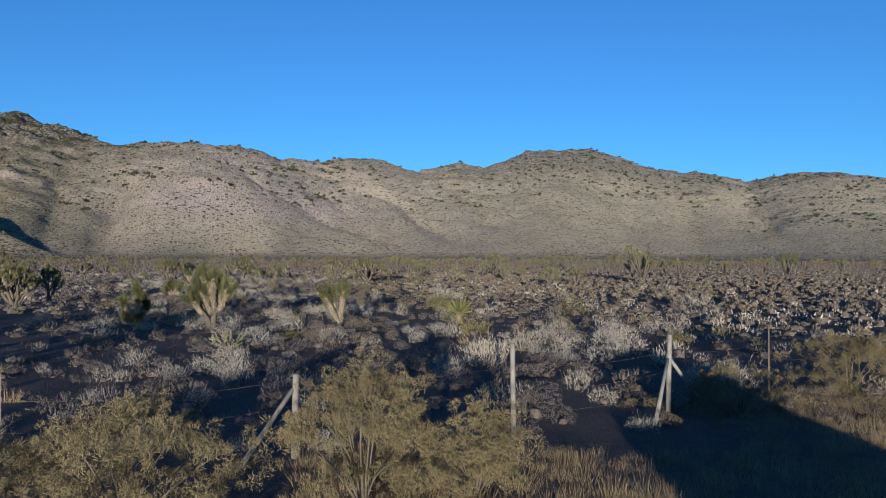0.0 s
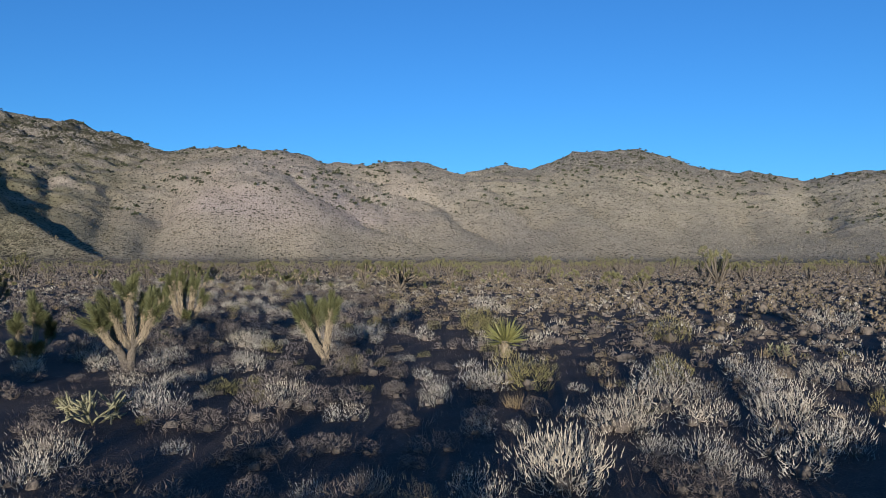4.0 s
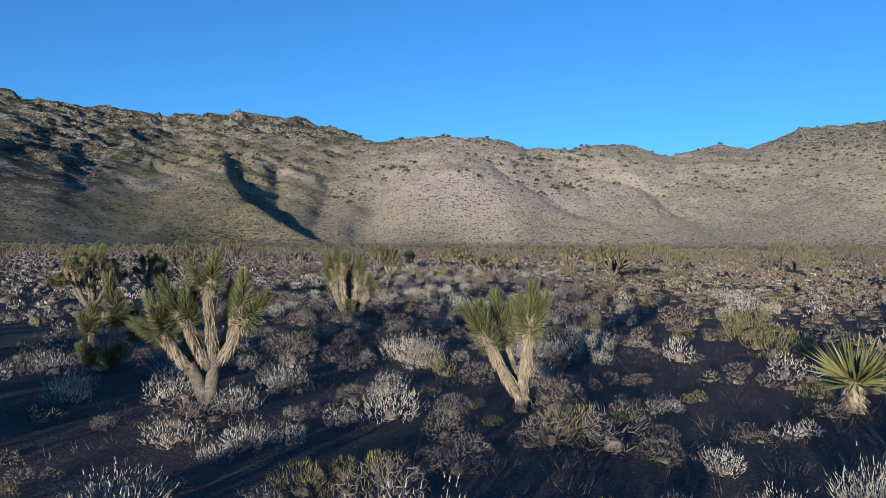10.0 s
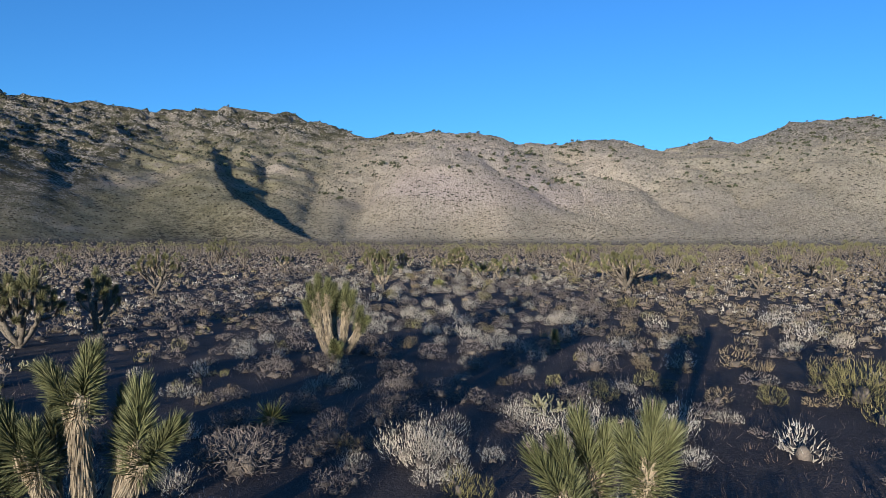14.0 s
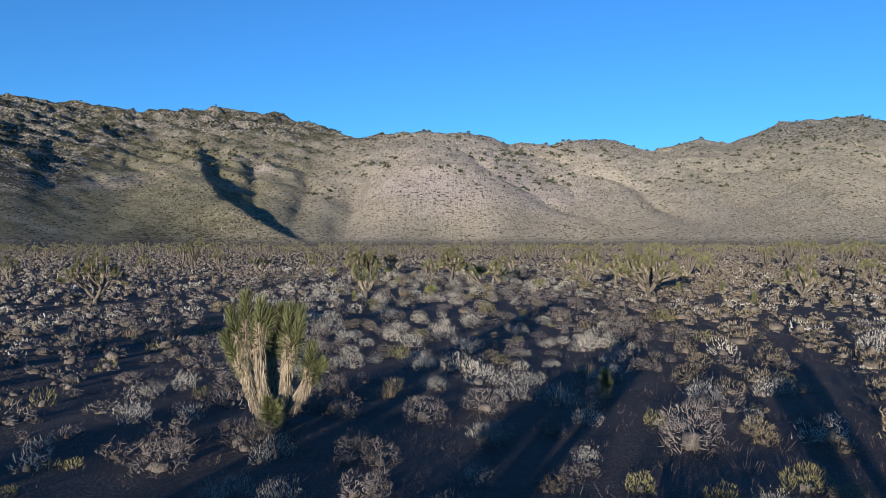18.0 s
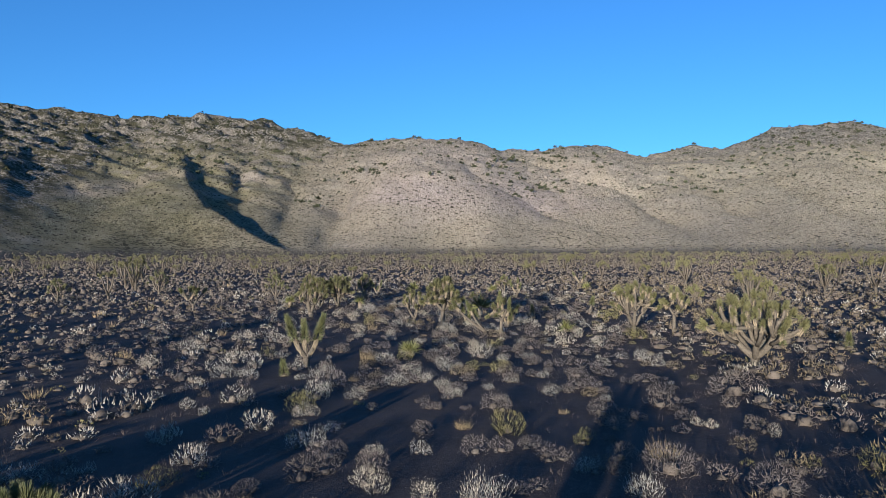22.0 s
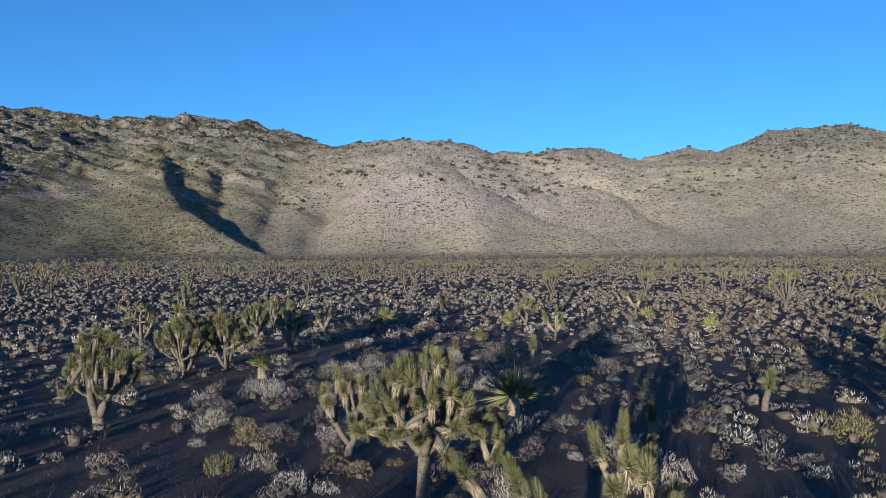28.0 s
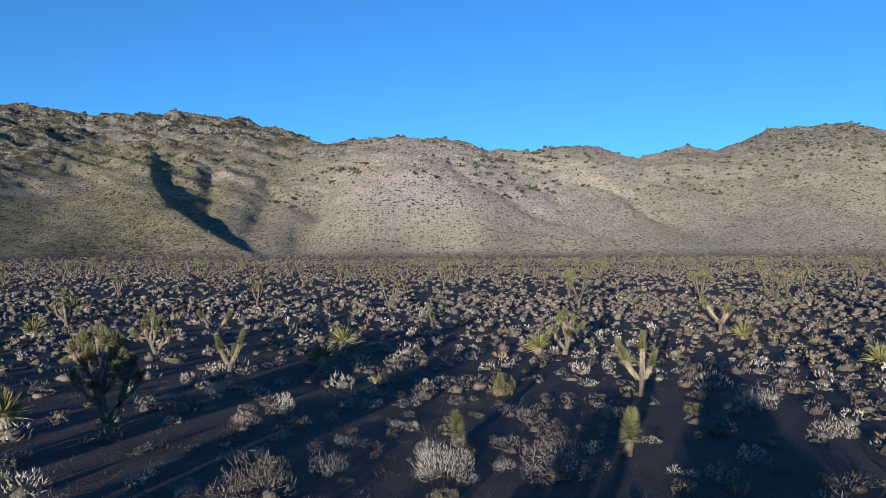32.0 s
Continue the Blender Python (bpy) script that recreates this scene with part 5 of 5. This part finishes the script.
while made < 160:
    a, d = fr.uniform(-38, 54), 60 + 260 * fr.uniform() ** 0.8
    x, y = CX + math.sin(radians(a)) * d, CY + math.cos(radians(a)) * d
    if y < 60 or (-20 < x < 26 and y < 128):
        continue
    copy_thing(KINDS[made % 7], Matrix.LocRotScale((x, y, float(land(x, y)) - 0.05), Euler((0, 0, fr.uniform(0, 6.28))), (fr.uniform(0.8, 1.3),) * 3))
    made += 1



# ================= the far plain and the slopes =================
def clump(n, r, width, long):
    """A far tuft of a few broad twigs."""
    a, c = r.uniform(0, 6.283, n), r.uniform(0.05, 1, n)
    out = np.stack([np.cos(a) * np.sqrt(1 - c * c), np.sin(a) * np.sqrt(1 - c * c), c], -1)
    return blades(out * 0.15, unit(out + [0, 0, 0.25]), long * r.uniform(0.7, 1.1, n), width, r)


def cover(name, shapes, x, y, size, mat, label, category):
    v = [place(shapes[n % len(shapes)][0], x[n], y[n], z, n * 2.4, size[n]) for n, z in enumerate(land(x, y) - 0.05)]
    k = np.concatenate([[0], np.cumsum([len(q) for q in v])])
    t = np.concatenate([shapes[n % len(shapes)][1] + k[n] for n in range(len(x))])
    w = np.concatenate([hearts_of(shapes[n % len(shapes)]) for n in range(len(x))])
    tagged(new(name, mesh_from(name, np.concatenate(v), t, mat, M_HEART, w)), label, category, kind="stuff")


def spread(n, near, far, lo=-40, hi=56):
    a, d = np.radians(fr.uniform(lo, hi, n)), np.sqrt(fr.uniform(near ** 2, far ** 2, n))
    return CX + np.sin(a) * d, CY + np.cos(a) * d


CLUMPS = [bush(8, fr, 4, 2, 0.26, 0.2, 0.6, 0.42, 0.8) for _ in range(6)]
for mat, n, name, label in ((M_GREY, 10000, "grey_shrub_cover", "far grey-brown brush covering the plain"), (M_TAN, 7000, "tan_shrub_cover", "far tan brush covering the plain"), (M_PALE, 900, "pale_shrub_cover", "far pale brush covering the plain"), (M_GREEN, 1600, "green_shrub_cover", "far yellow-green brush on the plain")):
    x, y = spread(n, 128, 560)
    x2, y2 = spread(n // 3, 128, 290)
    x, y = np.concatenate([x, x2]), np.concatenate([y, y2])
    keep = land(x, y, True) <= 0.025
    x, y = x[keep], y[keep]
    n, d = len(x), np.hypot(x - CX, y - CY)
    cover(name, CLUMPS, x, y, (1.0 + d / 700) * fr.uniform(0.7, 1.3, n), mat, label, "shrubs")
x, y = spread(1100, 230, 600)
keep = land(x, y, True) <= 0.0
x, y = x[keep], y[keep]
TREELETS = []
for k in range(4):
    bits = [tube([[0, 0, 0], [0.05, 0, 1.0]], [0.12, 0.1], 4)]
    for q in range(6):
        a, h = q * 1.05 + k, fr.uniform(1.1, 2.4)
        v, t = clump(5, fr, 0.24, 0.42)
        bits.append((v + [0.75 * math.cos(a) * fr.uniform(0.4, 1), 0.75 * math.sin(a) * fr.uniform(0.4, 1), h], t))
    TREELETS.append(join(bits))
cover("joshua_woodland", TREELETS, x, y, fr.uniform(0.75, 1.25, len(x)), M_WOODLAND, "far woodland of many small Joshua trees", "trees")
x, y = spread(32000, 380, 1250)
s = land(x, y, True)
keep = (s > np.where(x < -0.33 * y, 0.35, 0.0)) & (s < 1.02) & (fr.uniform(0, 1, len(x)) > 1.1 * s - 0.25)
x, y, s = x[keep], y[keep], s[keep]
x2, y2 = spread(60000, 480, 1250, -28, 50)
keep = (hollow(x2, y2) > fr.uniform(0.35, 1.1, len(x2))) & (land(x2, y2, True) < 0.95) & (land(x2, y2, True) > 0.1)
x, y = np.concatenate([x, x2[keep]]), np.concatenate([y, y2[keep]])
cover("slope_brush_cover", [clump(3, fr, 0.45, 0.5) for _ in range(6)], x, y, 0.8 + 1.9 * fr.uniform(0, 1, len(x)) ** 2, M_SLOPE_BUSH, "low brush dotted over the mountain slopes", "shrubs")
x, y = spread(9000, 700, 1480)
s = land(x, y, True)
keep = (s > 0.3) & (s < 1.01) & (0.5 * bumps(x, y, 90, 3) + 0.6 * s + fr.uniform(-0.3, 0.3, len(x)) > 0.47)
x, y = x[keep], y[keep]
JUNIPERS = [clump(11, fr, 0.45, 0.5) for _ in range(5)]
cover("juniper_cover", JUNIPERS, x, y, 3.0 + 4.6 * fr.uniform(0, 1, len(x)) ** 2, M_JUNIPER, "dark junipers scattered over the upper slopes", "trees")


# ================= stubble and stones on the open ground =================
sr = np.random.default_rng(44)
STUBBLE = [grass_tuft(8, sr, 0.014) for _ in range(5)]
pts = [(x, y) for x, y in zip(sr.uniform(-9, 19, 15000), sr.uniform(9, 112, 15000)) if wave(x, y, 35, 5.0) > -0.25]
scatter("dry_stubble", STUBBLE, [(x, y, sr.uniform(0.28, 0.58), sr.uniform(0.4, 0.7)) for x, y in pts], M_STUBBLE, "low dry stubble between the shrubs", "grass")


def stone_mesh(r):
    bm = bmesh.new()
    bmesh.ops.create_icosphere(bm, subdivisions=1, radius=1.0)
    for v in bm.verts:
        v.co *= r.uniform(0.7, 1.15)
        v.co.z *= 0.6
    me = bpy.data.meshes.new("stone")
    bm.to_mesh(me)
    bm.free()
    v = np.array([q.co for q in me.vertices])
    t = np.array([tuple(p.vertices) for p in me.polygons])
    bpy.data.meshes.remove(me)
    return v, t


scatter("pebbles", [stone_mesh(sr) for _ in range(5)], [(x, y, sr.uniform(0.015, 0.06), 1.0) for x, y in zip(sr.uniform(-6, 14, 1600), sr.uniform(6, 110, 1600))], M_STONE, "small stones on sandy ground", "stones")

# ================= the fence by the road =================
def post_mesh(high, rad, r, sides=9):
    return mesh_from("post", *tube([[0, 0, -0.3], [0, 0, high * 0.5], [0.01, 0.005, high]], [rad * 1.05, rad, rad * 0.95], sides, r, 0.03), M_WOOD)


fence = thing("wire_fence", "barbed-wire fence of weathered wooden and rusty steel posts", "fence", pose(0, 0, 0))
FENCE = ((-5.4, 8.2, "steel"), (-2.2, 8.9, "steel"), (1.06, 9.6, "wood"), (4.35, 9.9, "tall"), (7.62, 10.65, "wood"), (10.4, 11.3, "steel"), (13.6, 12.1, "steel"), (16.8, 12.9, "steel"), (20.0, 13.7, "steel"))
for x, y, kind in FENCE:
    z = float(plain(x, y))
    if kind == "steel":
        bar = bmesh.new()
        for cx, cy, dx, dy in ((0, 0, 0.035, 0.006), (0, 0.017, 0.006, 0.03)):
            bmesh.ops.create_cube(bar, size=1.0, matrix=Matrix.LocRotScale((cx, cy, 0.5), None, (dx, dy, 1.7)))
        me = bpy.data.meshes.new("steel_post")
        bar.to_mesh(me)
        bar.free()
        me.materials.append(M_STEEL)
        part("steel_post", me, fence, pose(x, y, z), "dark rusty steel post")
    else:
        part("post", post_mesh(1.4 if kind == "tall" else 1.12 if x < 4 else 1.34, 0.04 if kind == "tall" else 0.045, sr), fence, pose(x, y, z, 1.5, -2.0 if kind == "tall" else 0, 0), "grey weathered wooden post")
for x, y, dx, dy in ((1.06, 9.6, -0.8, -0.45), (7.62, 10.65, -0.87, -0.85), (7.62, 10.65, 0.95, 0.2)):
    z = float(plain(x, y))
    part("brace", mesh_from("brace", *tube([[x + dx, y + dy, z - 0.05], [x + dx * 0.5, y + dy * 0.5, z + 0.45], [x + dx * 0.04, y + dy * 0.04, z + 0.92]], [0.035, 0.034, 0.032], 8, sr, 0.03), M_WOOD), fence, label="grey wooden brace")
for h in (0.35, 0.7, 1.05):
    bits = []
    for (x0, y0, _), (x1, y1, _) in zip(FENCE, FENCE[1:]):
        u = np.linspace(0, 1, 9)
        x, y = x0 + (x1 - x0) * u, y0 + (y1 - y0) * u
        z = h + plain(x0, y0) * (1 - u) + plain(x1, y1) * u - 0.09 * np.sin(np.pi * u)
        run = np.stack([x, y, z], -1)
        bits.append(tube(run, np.full(9, 0.0016), 4))
        k = np.linspace(0.03, 0.97, 26)
        at = np.stack([np.interp(k, u, run[:, q]) for q in range(3)], -1)
        bits.append(blades(at - [0, 0, 0.012], unit(sr.normal(size=(26, 3)) * 0.5 + [0, 0, 1]), 0.03, 0.006, sr, False))
    part("barbed_wire", mesh_from("barbed_wire", *join(bits), M_STEEL), fence, label="thin rusty barbed wire")


# ================= large shrubs and tall grass by the fence =================
def big_shrub(x, y, wide, high, n, seed, mat, label):
    """A large shrub: woody stems from the foot and a ragged crown of fine twigs."""
    r = np.random.default_rng(seed)
    shrub = thing("large_shrub", label, "shrub", pose(x, y, float(plain(x, y)) - 0.05), "large shrubs by the fence")
    crown = []
    for k in range(12):
        a, q = r.uniform(0, 6.283), math.sqrt(r.uniform(0.05, 1))
        tip = np.array([math.cos(a) * q * wide * 0.36, math.sin(a) * q * wide * 0.36, high * (0.9 - 0.45 * q * q) * r.uniform(0.7, 0.95)])
        mid = tip * [0.4, 0.4, 0.55] + r.normal(0, 0.07, 3)
        part("stem", mesh_from("stem", *tube(bend(np.array([tip[0] * 0.1, tip[1] * 0.1, 0]), mid, tip, 5), [0.018, 0.014, 0.011, 0.008, 0.004], 5, r, 0.1), M_HEART), shrub, label="grey woody stem")
    lumps, boughs = n // 90, max(16, int(26 * wide * high))
    pick = r.integers(0, boughs, lumps)
    a, q = r.uniform(0, 6.283, boughs)[pick], np.sqrt(r.uniform(0, 1, boughs))[pick]
    up = r.uniform(0, 1, boughs)[pick]
    roof = high * (1 - 0.5 * q ** 2.2) * (0.88 + 0.12 * np.sin(3 * a + seed) * np.sin(7 * q + seed))
    z = roof * np.where(up < 0.5, 0.86 + 0.2 * up, 0.05 + 1.7 * (up - 0.5))
    wide = wide * (1 + 0.12 * np.sin(4 * a + seed))
    c = np.stack([np.cos(a) * q * wide * 0.46, np.sin(a) * q * wide * 0.46, z], -1) + r.normal(0, 1, (lumps, 3)) * [0.12, 0.12, 0.075]
    c[:, 2] = np.maximum(c[:, 2], 0.06)
    for p in c:
        reach = r.uniform(0.04, 0.09)
        way = unit(r.normal(0, 1, (90, 3)) + [0, 0, 0.3])
        way2 = unit(way * 0.8 + r.normal(0, 0.6, (90, 3)) + [0, 0, 0.2])
        crown.append(blades(p + way * reach * r.uniform(0.3, 1, (90, 1)) ** 0.6, way2, 0.032 * r.uniform(0.6, 1.5, 90), 0.0085, r, False))
        crown.append(blades(np.repeat(p[None] * [0.94, 0.94, 0.9], 3, 0), unit(r.normal(0, 0.5, (3, 3)) + [0, 0, 1]), 0.16, 0.006, r, False))
    part("crown", mesh_from("crown", *join(crown), mat), shrub)


SHRUB_TXT = "large ragged olive-tan desert shrub beside the fence"
big_shrub(-0.8, 7.7, 2.7, 1.3, 46000, 1, M_SHRUB, SHRUB_TXT)
big_shrub(-2.4, 8.2, 2.4, 1.0, 27000, 2, M_SHRUB, SHRUB_TXT)
big_shrub(1.6, 7.7, 1.7, 1.8, 44000, 3, M_SHRUB, SHRUB_TXT)
big_shrub(2.85, 7.6, 1.45, 1.25, 27000, 4, M_SHRUB, SHRUB_TXT)
big_shrub(12.3, 11.2, 2.6, 1.35, 32000, 5, M_SHRUB, SHRUB_TXT)
big_shrub(14.6, 11.4, 2.4, 1.3, 15000, 6, M_SHRUB, SHRUB_TXT)
big_shrub(8.7, 10.1, 1.8, 0.95, 14000, 7, M_SHRUB, SHRUB_TXT)
TALL = [grass_tuft(46, sr, 0.0075) for _ in range(4)]
pts = [(x, y) for x, y in zip(sr.uniform(1.0, 13.0, 2300), sr.uniform(4.6, 11.3, 2300)) if wave(x, y, 36, 1.2) > -0.2 and 0.27 * x + 9.3 > y]
scatter("tall_dry_grass", TALL, [(x, y, sr.uniform(0.28, 0.55), sr.uniform(0.5, 1.0)) for x, y in pts], M_GRASS, "tall golden dry grass by the fence", "grass")

# ================= the parked car behind the start, whose shadow falls on the grass =================
def car_box(name, parent, size, at, mat, bevel=0.08, taper=1.0):
    bm = bmesh.new()
    bmesh.ops.create_cube(bm, size=1.0, matrix=Matrix.LocRotScale(at, None, size))
    for v in bm.verts:
        if v.co.z > at[2]:
            v.co.x = at[0] + (v.co.x - at[0]) * taper
            v.co.y = at[1] + (v.co.y - at[1]) * (0.5 + 0.5 * taper)
    bmesh.ops.bevel(bm, geom=bm.edges[:], offset=bevel, segments=2, affect="EDGES")
    me = bpy.data.meshes.new(name)
    bm.to_mesh(me)
    bm.free()
    me.materials.append(mat)
    return part(name, me, parent)


truck = thing("parked_car", "light grey small car parked beside the road", "car", pose(3.5, -2.0, float(plain(3.5, -2.0)), 0, 0, -20.5))
car_box("body", truck, (3.5, 1.7, 0.6), (0, 0, 0.68), M_PAINT, 0.1)
car_box("cabin", truck, (2.1, 1.55, 0.72), (0.45, 0, 1.32), M_PAINT, 0.1, 0.82)
car_box("windscreen", truck, (0.06, 1.3, 0.46), (-0.55, 0, 1.32), M_GLASS, 0.02)
for wx in (-1.15, 1.15):
    for wy in (-0.82, 0.82):
        tyre = part("wheel", mesh_from("wheel", *tube([[wx, wy - 0.12, 0.38], [wx, wy - 0.08, 0.38], [wx, wy + 0.08, 0.38], [wx, wy + 0.12, 0.38]], [0.34, 0.38, 0.38, 0.34], 20), M_RUBBER), truck, label="black rubber wheel")
